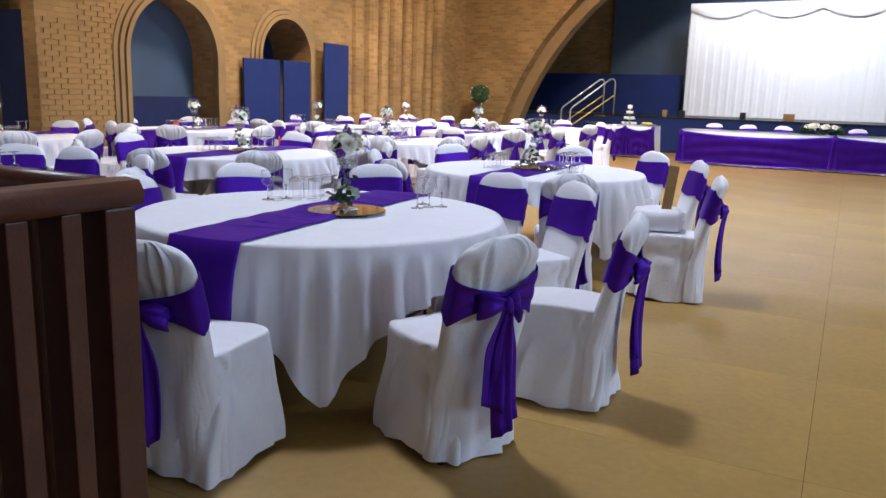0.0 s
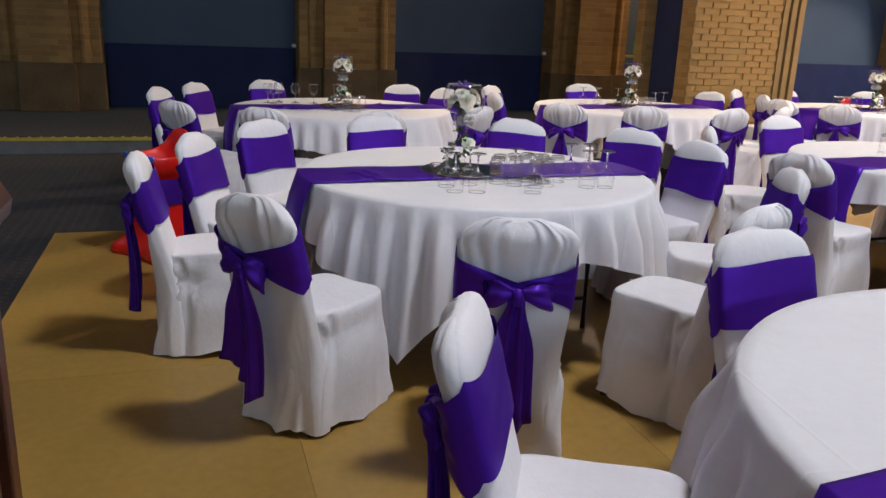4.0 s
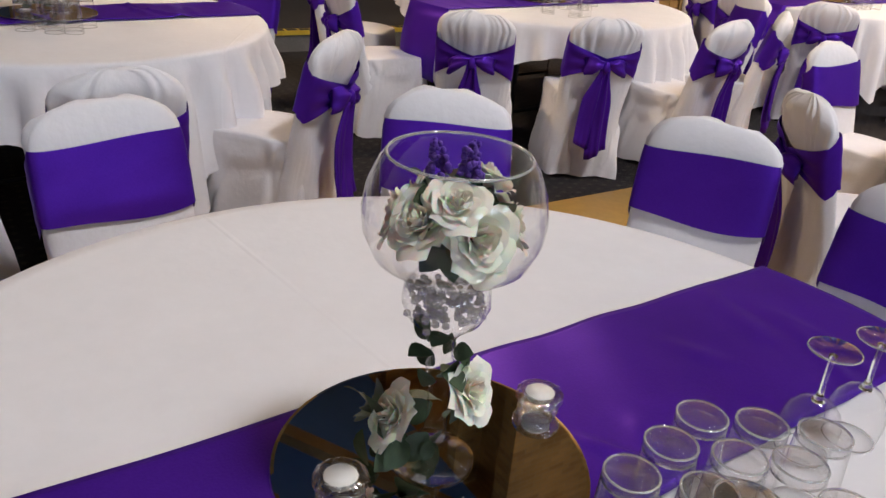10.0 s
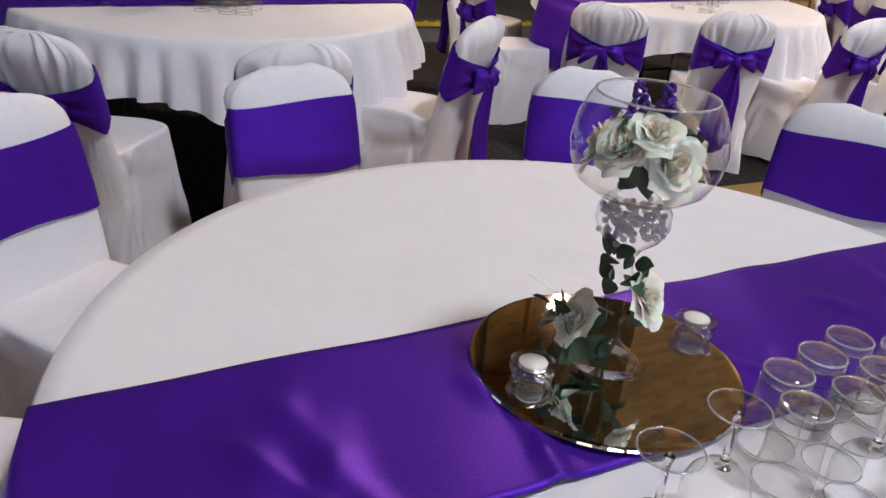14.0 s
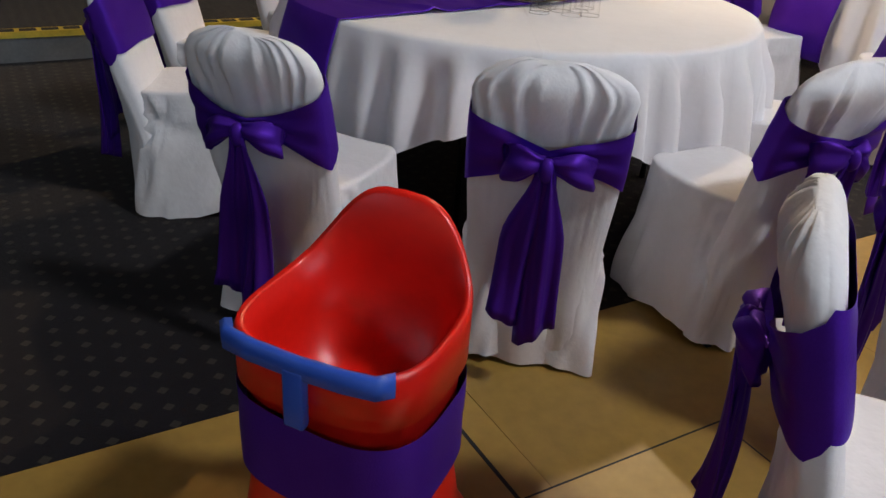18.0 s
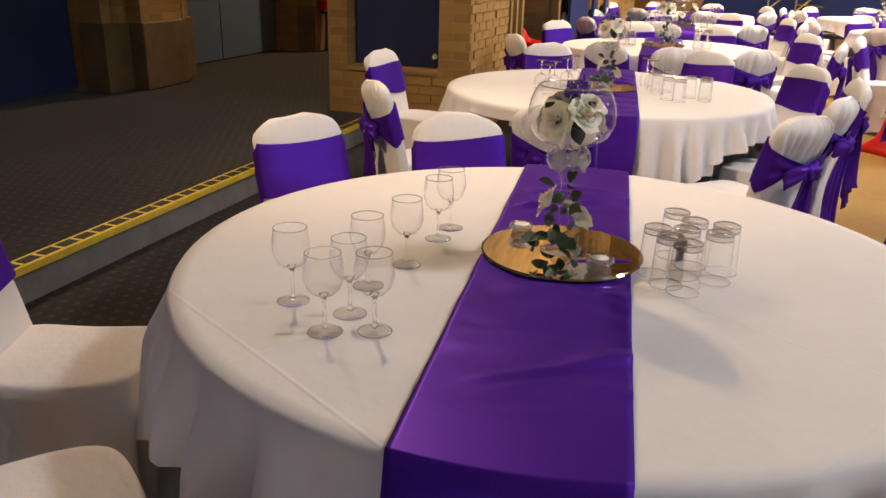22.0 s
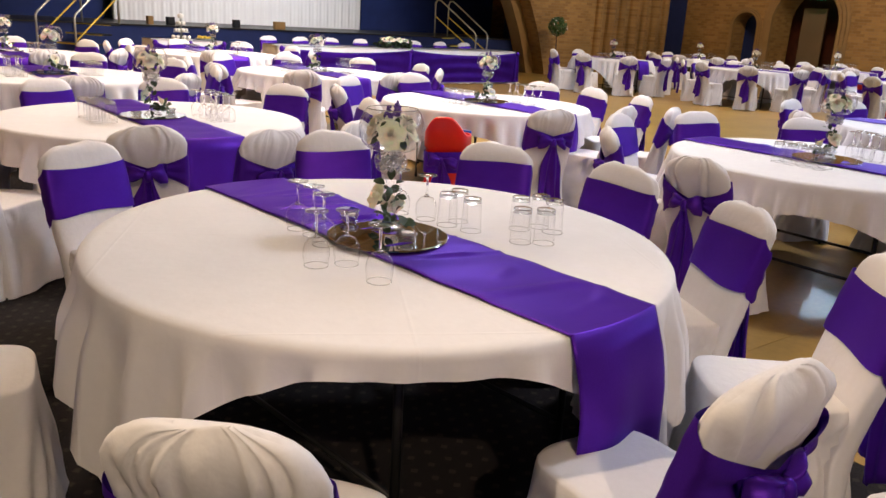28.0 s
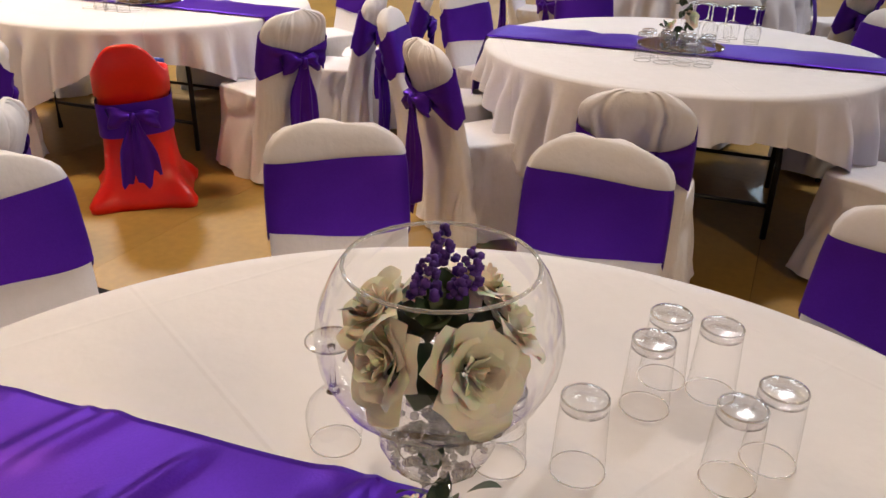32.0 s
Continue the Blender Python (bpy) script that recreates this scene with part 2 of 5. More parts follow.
def edge_glass(name, glint_white, gloss):
    """Thick glass edges; a share of diffuse white stands in for their bright glints."""
    m = thin_glass(name, 0.98, 0.9, gloss, 0.3)
    n, l = m.node_tree.nodes, m.node_tree.links
    out = n["Material Output"]
    df, mx = n.new("ShaderNodeBsdfDiffuse"), n.new("ShaderNodeMixShader")
    df.inputs[0].default_value = (0.86, 0.87, 0.88, 1)
    mx.inputs[0].default_value = glint_white
    l.new(out.inputs[0].links[0].from_socket, mx.inputs[1])
    l.new(df.outputs[0], mx.inputs[2])
    l.new(mx.outputs[0], out.inputs[0])
    return m


RIMGLASS = edge_glass("rim_glass", 0.26, 0.22)
BEADGLASS = edge_glass("bead_glass", 0.20, 0.34)
BASEGLASS = edge_glass("thick_base_glass", 0.02, 0.09)
FOOTGLASS = glass("solid_glass", (0.985, 0.99, 0.99), 0.0, 1.5)
SIGNGREEN = material("green_sign", (0.02, 0.30, 0.10), 0.5, var=0.03, bump=0)
SIGNWHITE = material("white_print", (0.8, 0.8, 0.8), 0.5, var=0.02, bump=0)
EXTRED = material("red_enamel", (0.5, 0.01, 0.01), 0.25, var=0.05)
MIRROR = bpy.data.materials.new("mirror")
MIRROR.use_nodes = True
MIRROR.node_tree.nodes["Principled BSDF"].inputs["Metallic"].default_value = 1.0
MIRROR.node_tree.nodes["Principled BSDF"].inputs["Roughness"].default_value = 0.02
MIRROR.node_tree.nodes["Principled BSDF"].inputs["Base Color"].default_value = (0.80, 0.82, 0.80, 1)


def floor_wood():
    m = material("wood_floor", (0.34, 0.205, 0.045), 0.45, var=0.22, scale=1.1, fine=24, bump=0.04, coat=0.12)
    t = m.node_tree
    n, l = t.nodes, t.links
    b = n["Principled BSDF"]
    info = n.new("ShaderNodeObjectInfo")
    hsv = n.new("ShaderNodeHueSaturation")
    mp = n.new("ShaderNodeMapRange")
    mp.inputs[3].default_value, mp.inputs[4].default_value = 0.96, 1.04
    l.new(info.outputs["Random"], mp.inputs[0])
    l.new(mp.outputs[0], hsv.inputs["Value"])
    src = b.inputs["Base Color"].links[0].from_socket
    l.new(src, hsv.inputs["Color"])
    l.new(hsv.outputs[0], b.inputs["Base Color"])
    return m


def carpet_material():
    """Dark carpet with rows of small pale diamonds."""
    m = material("spotted_carpet", (0.006, 0.004, 0.006), 0.95, var=0.3, scale=3, fine=300, bump=0.4, spec=0.12, sheen=0.10)
    t = m.node_tree
    n, l = t.nodes, t.links
    b = n["Principled BSDF"]
    co = n.new("ShaderNodeNewGeometry")
    rot = n.new("ShaderNodeMapping")
    rot.inputs["Scale"].default_value = (14.0, 14.0, 1.0)
    l.new(co.outputs["Position"], rot.inputs["Vector"])
    sep = n.new("ShaderNodeSeparateXYZ")
    l.new(rot.outputs[0], sep.inputs[0])

    def mth(op, a, bb=None):
        k = n.new("ShaderNodeMath")
        k.operation = op
        for i, v in enumerate((a, bb)):
            if v is None:
                continue
            if isinstance(v, (int, float)):
                k.inputs[i].default_value = v
            else:
                l.new(v, k.inputs[i])
        return k.outputs[0]
    row = mth("FLOOR", sep.outputs["Y"])
    odd = mth("MULTIPLY", mth("MODULO", mth("ABSOLUTE", row), 2.0), 0.5)
    u = mth("SUBTRACT", mth("FRACT", mth("ADD", sep.outputs["X"], odd)), 0.5)
    v = mth("SUBTRACT", mth("FRACT", sep.outputs["Y"]), 0.5)
    d = mth("ADD", mth("ABSOLUTE", u), mth("MULTIPLY", mth("ABSOLUTE", v), 1.0))
    dot = mth("LESS_THAN", d, 0.23)
    mx = n.new("ShaderNodeMix")
    mx.data_type = "RGBA"
    l.new(dot, mx.inputs[0])
    l.new(b.inputs["Base Color"].links[0].from_socket, mx.inputs[6])
    mx.inputs[7].default_value = (0.033, 0.028, 0.022, 1)
    l.new(mx.outputs[2], b.inputs["Base Color"])
    return m


FLOORWOOD, CARPET = floor_wood(), carpet_material()


def ironed_creases(m, pitch):
    """Adds the sharp fold lines of ironed linen to a cloth."""
    n, l = m.node_tree.nodes, m.node_tree.links
    co, sep = n.new("ShaderNodeTexCoord"), n.new("ShaderNodeSeparateXYZ")
    l.new(co.outputs["Object"], sep.inputs[0])
    hs = []
    for ax in ("X", "Y"):
        last = sep.outputs[ax]
        for op, v in (("PINGPONG", pitch / 2), ("DIVIDE", 0.007), ("SUBTRACT", 1.0), ("MULTIPLY", -1.0), ("MAXIMUM", 0.0)):
            k = n.new("ShaderNodeMath")
            k.operation, k.inputs[1].default_value = op, v
            l.new(last, k.inputs[0])
            last = k.outputs[0]
        hs.append(last)
    add = n.new("ShaderNodeMath")
    l.new(hs[0], add.inputs[0])
    l.new(hs[1], add.inputs[1])
    old = n["Bump"]
    bp = n.new("ShaderNodeBump")
    bp.inputs["Strength"].default_value, bp.inputs["Distance"].default_value = 0.28, 0.003
    l.new(add.outputs[0], bp.inputs["Height"])
    l.new(old.outputs[0], bp.inputs["Normal"])
    l.new(bp.outputs[0], n["Principled BSDF"].inputs["Normal"])


ironed_creases(CLOTH, 0.84)


# ---- mesh helpers ----
def finish(name, bm, mat, smooth=True):
    me = bpy.data.meshes.new(name)
    bm.to_mesh(me)
    bm.free()
    if smooth:
        me.polygons.foreach_set("use_smooth", [True] * len(me.polygons))
    me.materials.append(mat)
    return me


def part(name, bm, mat, parent, label="", smooth=True, kind=""):
    ob = new(name, finish(name, bm, mat, smooth))
    ob.parent = parent
    if label or kind:
        tagged(ob, label, kind=kind)
    return ob


def thing(name, label, category, group="", kind=""):
    return tagged(new(name), label, category, group, kind)


def solid(name, bm, mat, label, category, kind="", smooth=False, group=""):
    return tagged(new(name, finish(name, bm, mat, smooth)), label, category, group, kind)


def box(bm, x0, y0, z0, x1, y1, z1, m=None, bevel=0.0):
    g = bmesh.ops.create_cube(bm, size=1, matrix=Matrix.Translation(((x0 + x1) / 2, (y0 + y1) / 2, (z0 + z1) / 2)) @ Matrix.Diagonal((abs(x1 - x0), abs(y1 - y0), abs(z1 - z0), 1)))
    if bevel:
        es = {e for v in g["verts"] for e in v.link_edges}
        r = bmesh.ops.bevel(bm, geom=list(es), offset=bevel, segments=2, affect="EDGES", profile=0.6)
        g = {"verts": list({v for f in r["faces"] for v in f.verts} | {v for v in g["verts"] if v.is_valid})}
    if m is not None:
        bmesh.ops.transform(bm, matrix=m, verts=[v for v in g["verts"] if v.is_valid])
    return bm


def boxes(*args, bevel=0.0):
    bm = bmesh.new()
    for a in args:
        box(bm, *a, bevel=bevel)
    return bm


def loft(bm, rings, close=True, cap0=False, cap1=False):
    vs = [[bm.verts.new(p) for p in r] for r in rings]
    for a, b in zip(vs, vs[1:]):
        k = len(a)
        for i in range(k if close else k - 1):
            j = (i + 1) % k
            bm.faces.new((a[i], a[j], b[j], b[i]))
    if cap0:
        bm.faces.new(vs[0][::-1])
    if cap1:
        bm.faces.new(vs[-1])
    return bm


def lathe(profile, seg=24, bm=None, m=None):
    """profile: (r, z) rows from the bottom up."""
    bm = bm or bmesh.new()
    rings = []
    for r, z in profile:
        ring = [Vector((max(r, 1e-4) * math.cos(a), max(r, 1e-4) * math.sin(a), z)) for a in (2 * math.pi * i / seg for i in range(seg))]
        rings.append([m @ p for p in ring] if m else ring)
    return loft(bm, rings)


def tube(points, radius, seg=8, bm=None, caps=True):
    bm = bm or bmesh.new()
    pts = [Vector(p) for p in points]
    rings = []
    for i, p in enumerate(pts):
        d = (pts[min(i + 1, len(pts) - 1)] - pts[max(i - 1, 0)]).normalized()
        q = d.to_track_quat("Z", "Y")
        r = radius[i] if isinstance(radius, (list, tuple)) else radius
        rings.append([p + q @ Vector((r * math.cos(a), r * math.sin(a), 0)) for a in (2 * math.pi * k / seg for k in range(seg))])
    return loft(bm, rings, True, caps, caps)


def rounded(hx, hy, r, k=6):
    """A rounded rectangle as a loop of 2D points."""
    out = []
    for cx, cy, a0 in ((hx - r, hy - r, 0), (-hx + r, hy - r, 90), (-hx + r, -hy + r, 180), (hx - r, -hy + r, 270)):
        for i in range(k + 1):
            a = radians(a0 + 90 * i / k)
            out.append((cx + r * math.cos(a), cy + r * math.sin(a)))
    return out


def smoothstep(a, b, x):
    t = min(1, max(0, (x - a) / (b - a)))
    return t * t * (3 - 2 * t)


# ---- the hall's shell ----
def wall(name, bm, mat, label, category="wall"):
    return solid(name, bm, mat, label, category, "structure")


# floors
STEP = 0.17
RIGHT, LEFT = RIGHT_X, -9.9
wall("ground", boxes((-40, -30, -0.5, 40, 64, -0.12)), PLASTER, "plain ground under the hall", "ground")
wall("carpet", boxes((WEST, SOUTH, -0.12, -7.2, NORTH, 0.0), (-7.2, SOUTH, -0.12, EAST, 2.45, 0.0)), CARPET, "dark carpet with rows of pale diamonds", "carpet")
wall("aisle_floor", boxes((WEST - 0.6, SOUTH, 0.0, -10.74, NORTH, STEP - 0.004)), CARPET, "raised carpeted aisle along the arcade", "floor")
nosing = wall("step_nosing", boxes((-10.78, SOUTH, STEP - 0.03, -10.68, 9.15, STEP + 0.004)), YELLOW, "worn yellow step nosing with black dashes", "step edge")
wall("step_riser", boxes((-10.74, SOUTH, 0.0, -10.695, 9.15, STEP - 0.03)), GREYNOSE, "grey riser of the carpeted step", "step")


def arch_wall(name, u0, u1, h, holes, thick, place, mat, label):
    """A wall in its own u-z plane with round-headed holes (u0, u1, foot, centre height, radius); place maps (u, depth, z) to the hall."""
    bm = bmesh.new()
    cols, u = [], u0
    for hole in sorted(holes):
        cols += [(u, hole[0], None), (hole[0], hole[1], hole[2:])]
        u = hole[1]
    cols.append((u, u1, None))

    def slab(pts):
        f = [bm.verts.new(place(p[0], 0, p[1])) for p in pts]
        b = [bm.verts.new(place(p[0], thick, p[1])) for p in pts]
        bm.faces.new(f)
        bm.faces.new(b[::-1])
        k = len(f)
        for i in range(k):
            bm.faces.new((f[(i + 1) % k], f[i], b[i], b[(i + 1) % k]))
    for a, b, hole in cols:
        if hole is None:
            if b - a > 1e-3:
                slab([(a, 0), (b, 0), (b, h), (a, h)])
            continue
        foot, zc, r = hole
        if foot > 0.01:
            slab([(a, 0), (b, 0), (b, foot), (a, foot)])
        k, c = 28, (a + b) / 2
        for i in range(k):
            p = []
            for j in (i, i + 1):
                uu = c - (b - a) / 2 * math.cos(math.pi * j / k)
                p.append((uu, zc + math.sqrt(max(0, r * r - (uu - c) ** 2))))
            slab([p[0], p[1], (p[1][0], h), (p[0][0], h)])
    bmesh.ops.recalc_face_normals(bm, faces=bm.faces)
    return wall(name, bm, mat, label)


def arch_ring(name, c, zc, r, foot, depth, width, place, mat, label, steps=3):
    """Stepped mouldings round an arch."""
    bm = bmesh.new()
    for s in range(steps):
        r0, r1, d = r + s * width, r + (s + 1) * width - 0.012, depth * (1 - s / steps)
        a0 = 0 if abs(foot - zc) < 9 else 0
        pts = [(c - 1, None)]
        path = [(-1, foot), (-1, zc)] + [(math.cos(math.pi * (1 - i / 24)), math.sin(math.pi * (1 - i / 24))) for i in range(25)] + [(1, zc), (1, foot)]
        rings = []
        for i, p in enumerate(path):
            if i < 2 or i > 26:
                f = lambda rr, dd, p=p: place(c + p[0] * rr, dd, p[1])
            else:
                f = lambda rr, dd, p=p: place(c + p[0] * rr, dd, zc + p[1] * rr)
            rings.append([f(r0, -d), f(r1, -d), f(r1, 0.02), f(r0, 0.02)])
        loft(bm, rings, True, True, True)
    bmesh.ops.recalc_face_normals(bm, faces=bm.faces)
    return wall(name, bm, mat, label, "arch")


# outer arcade wall along the aisle: brick piers between bays filled with painted panels
BAYS = ((2.25, 4.95), (6.40, 9.04), (10.38, 13.35))
west_place = lambda u, d, z: (WEST - d, u, z)
arch_wall("wall_west", SOUTH, NORTH, CEIL, [(a, b, 0.0, 2.4, (b - a) / 2) for a, b in BAYS], 0.5, west_place, BRICK, "buff brick arcade wall with filled bays")
for a, b in BAYS[:2]:
    wall("bay_panel", boxes((WEST - 0.32, a, STEP, WEST - 0.2, b, 4.2)), SLATE, "grey-blue painted infill of an arcade bay", "panel")
    wall("bay_dado", boxes((WEST - 0.2, a + 0.03, STEP + 0.03, WEST - 0.1, b - 0.03, 1.08), bevel=0.008), NAVY, "navy blue lower panel of an arcade bay", "panel")
wall("door_bay", boxes((WEST - 0.46, BAYS[2][0], STEP, WEST - 0.4, BAYS[2][1], 4.2)), SLATE, "grey-blue painted back of the exit bay", "panel")
for y0, y1 in ((0.9, 2.25), (4.95, 6.40), (9.04, 10.38), (13.35, 14.85)):
    wall("pier", boxes((WEST, y0, STEP, WEST + 0.25, y1, CEIL), (WEST + 0.25, y0 + 0.35, STEP, WEST + 0.42, y1 - 0.35, CEIL)), BRICK, "buff brick pier of the arcade", "pier")
    wall("plinth", boxes((WEST, y0 - 0.03, STEP, WEST + 0.29, y1 + 0.03, 0.82), (WEST + 0.25, y0 + 0.32, STEP, WEST + 0.46, y1 - 0.32, 0.82), bevel=0.015), PLINTH, "weathered stone plinth of a brick pier", "plinth")
    for dy in (0.14, -0.14):
        bm = tube([(WEST + 0.26, (y0 if dy > 0 else y1) + dy * 1.4, 0.82), (WEST + 0.26, (y0 if dy > 0 else y1) + dy * 1.4, CEIL)], 0.07, 10)
        wall("shaft", bm, BRICK, "slim half-round shaft on a brick pier", "shaft")
# inner wall from the return to the stage
left_place = lambda u, d, z: (LEFT - d, u, z)
RET = 9.15
wall_left = arch_wall("wall_left", RET + 0.5, NORTH, CEIL, [(10.66, 12.55, 0.0, 1.83, 0.945), (13.76, 15.26, 0.0, 1.95, 0.75)], 1.2, left_place, BRICK, "buff brick wall with two blind arches")
arch_ring("arch_moulding", 11.605, 1.83, 0.945, 0.0, 0.10, 0.09, left_place, STONE, "stepped golden stone moulding round a blind arch")
arch_ring("arch_moulding", 14.51, 1.95, 0.75, 0.0, 0.08, 0.09, left_place, STONE, "stepped golden stone moulding round a blind arch")
wall("arch_infill", boxes((LEFT - 0.62, 10.6, 0, LEFT - 0.5, 12.62, 3.3)), SLATE, "grey-blue painted infill of a blind arch", "panel")
wall("arch_dado", boxes((LEFT - 0.5, 10.67, 0.02, LEFT - 0.4, 12.54, 1.18), bevel=0.008), NAVY, "navy blue lower panel in a blind arch", "panel")
wall("arch_infill", boxes((LEFT - 1.0, 13.7, 0, LEFT - 0.9, 15.32, 2.9)), NAVY, "dark blue infill of a blind arch", "panel")
return_wall = wall("return_wall", boxes((-11.19, RET, 0.0, -11.01, RET + 0.5, CEIL), (-11.01, RET, 0.0, -10.17, RET + 0.5, 0.54), (-11.01, RET + 0.4, 0.54, -10.17, RET + 0.5, CEIL), (-10.17, RET, 0, LEFT, RET + 0.5, CEIL)), BRICK, "brick return wall with a low sill")
wall("return_sill", boxes((-11.01, RET - 0.03, 0.54, -10.17, RET + 0.4, 0.58), bevel=0.01), STONE, "worn stone sill of the low brick wall", "sill")
right_place = lambda u, d, z: (RIGHT + d, u, z)
arch_wall("wall_right", 6.5, NORTH, CEIL, [(16.84, 18.84, 0.0, 1.85, 1.0), (19.3, 20.1, 0.0, 1.7, 0.4), (13.3, 15.4, 0.0, 1.9, 1.05), (8.7, 11.1, 0.0, 1.9, 1.2)], 1.0, right_place, BRICK, "buff brick wall with round arches")
arch_ring("arch_moulding", 17.84, 1.85, 1.0, 0.0, 0.10, 0.10, right_place, STONE, "stepped golden stone moulding round an open arch")
arch_ring("arch_moulding", 19.7, 1.7, 0.4, 0.0, 0.08, 0.05, right_place, STONE, "stepped golden stone moulding round a small arch")
for a, b in ((13.25, 15.45), (8.65, 11.15)):
    wall("arch_infill", boxes((RIGHT + 0.5, a, 0, RIGHT + 0.6, b, 3.0)), SLATE, "grey-blue painted infill of a blind arch", "panel")
    wall("arch_dado", boxes((RIGHT + 0.4, a + 0.07, 0.02, RIGHT + 0.5, b - 0.07, 1.25), bevel=0.008), NAVY, "navy blue lower panel in a blind arch", "panel")
wall("arch_infill", boxes((RIGHT + 0.6, 19.2, 0, RIGHT + 0.7, 20.2, 2.3)), BLUE, "blue infill of a small arch", "panel")
# dark-coloured backing, added so that the open arches look shaded inside
wall("right_dark_backing", boxes((RIGHT + 1.6, 6.5, 0, RIGHT + 1.7, NORTH, 4.0)), WOODRED, "wall added behind the arches, coloured dark for their shaded inside")
wall("doorway_curtain", boxes((RIGHT + 0.9, 17.75, 0, RIGHT + 0.95, 18.45, 2.3)), PLASTER, "pale door leaf in the dark arch", "door")
# proscenium wall with its wide segmental arch
PX, PZ, PR = -1.15, -1.8, 7.9
HALF = math.sqrt(PR * PR - PZ * PZ) - 0.01
pros = lambda u, d, z: (u, NORTH + d, z)
arch_wall("wall_proscenium", WEST - 0.5, EAST, CEIL, [(PX - HALF, PX + HALF, 0.0, PZ, PR)], 0.45, pros, BRICK, "buff brick wall with the wide proscenium arch")
H2 = HALF - 0.3
arch_wall("wall_proscenium_inner", WEST - 0.5, EAST, CEIL, [(PX - H2, PX + H2, 0.0, PZ, PR - 0.3)], 0.45, lambda u, d, z: (u, NORTH + 0.45 + d, z), STONE, "inner ring of the proscenium arch in buff stone")
for i in range(8):
    y = 17.0 + 0.55 * i
    wall("shaft", tube([(LEFT + 0.02, y, 0), (LEFT + 0.02, y, CEIL)], 0.19 if i % 2 else 0.14, 12), BRICK, "tall half-round brick shaft beside the stage", "shaft")
for i in range(7):
    x = RIGHT - 0.28 - 0.52 * i
    wall("shaft", tube([(x, NORTH - 0.02, 0), (x, NORTH - 0.02, CEIL)], 0.18 if i % 2 else 0.13, 12), BRICK, "tall half-round brick shaft beside the stage", "shaft")
wall("wall_south", boxes((WEST - 0.5, SOUTH - 0.3, 0, EAST + 0.3, SOUTH, CEIL)), PLASTER, "plain plaster end wall")
wall("wall_east", boxes((EAST, SOUTH, 0, EAST + 0.3, NORTH, CEIL)), BRICK, "plain brick side wall")
wall("ceiling", boxes((WEST - 0.6, SOUTH - 0.3, CEIL, EAST + 0.4, 31, CEIL + 0.2)), TIMBER, "brown boarded ceiling", "ceiling")
CEILBLUE = material("blue_ceiling_paint", (0.045, 0.13, 0.42), 0.7, var=0.15, scale=1.2, bump=0.05)
wall("ceiling_aisle", boxes((WEST, SOUTH, CEIL - 0.3, -9.85, RET, CEIL - 0.2)), CEILBLUE, "dark blue lower ceiling of the aisle", "ceiling")
for x0, y0, x1, y1 in ((-13.6, 6.9, -10.0, 8.9), (-13.6, 7.6, -11.2, 5.4), (-13.6, 3.0, -10.0, 5.0)):
    turn = math.degrees(math.atan2(y1 - y0, x1 - x0))
    long = math.hypot(x1 - x0, y1 - y0)
    wall("ceiling_beam", boxes((0, -0.10, -0.18, long, 0.10, 0.0)), PLINTH, "dark stained ceiling beam", "beam").matrix_basis = pose(x0, y0, CEIL - 0.304, 0, 0, turn)
# glowing panel added out of view to give the mirror plates a pale reflection
wall("rooflight", boxes((-2.2, 11.4, CEIL - 0.06, 2.6, 17.4, CEIL - 0.004)), PANELGLOW, "pale ceiling panel with an added glow for the mirror plates", "rooflight")
wall("wall_backstage", boxes((-11.5, 29.4, 0, 9.5, 29.7, CEIL), (9.5, NORTH + 1, 0, 9.8, 29.7, CEIL)), SLATE, "dark grey back wall of the stage")
wall("wall_stage_side", boxes((-11.8, NORTH + 0.9, 0, -11.5, 29.4, CEIL), (-11.5, 27.9, 0, -7.05, 28.1, CEIL), (5.6, 27.9, 0, 9.5, 28.1, CEIL)), BRICK, "buff brick side wall of the stage")
wall("stage_backcloth", boxes((-7.05, 27.7, 0.95, 5.6, 27.76, CEIL)), SLATE, "dark grey backcloth behind the drape", "backcloth")
wall("stage", boxes((-8.7, 23.5, 0.0, 6.4, 29.4, 0.90)), BLUE, "stage platform with a dark blue front", "stage")
wall("stage_edge", boxes((-8.7, 23.47, 0.90, 6.4, 29.4, 0.93)), DARKMETAL, "dark stage floor", "stage")
wall("stage_screen", boxes((-10.4, 26.85, 0.93, -4.6, 26.93, 2.13), (2.6, 26.85, 0.93, 8.0, 26.93, 2.13)), BLUE, "plain blue cloth screens beside the drape", "screen")


# ---- covered chairs ----
def blob(n, power):
    """A superellipse of n points, round the loop."""
    out = []
    for i in range(n):
        a = 2 * math.pi * i / n
        c, s = math.cos(a), math.sin(a)
        out.append((math.copysign(abs(c) ** power, c), math.copysign(abs(s) ** power, s)))
    return out


def back_y(z):
    return -0.185 - 0.125 * (z - 0.40) / 0.52


def back_half(z):
    t = (z - 0.40) / 0.52
    hx = 0.212 + 0.012 * math.sin(t * 3)
    if z > 0.79:
        hx *= max(0.04, 1 - ((z - 0.79) / 0.132) ** 2.6) ** 0.36
    return hx


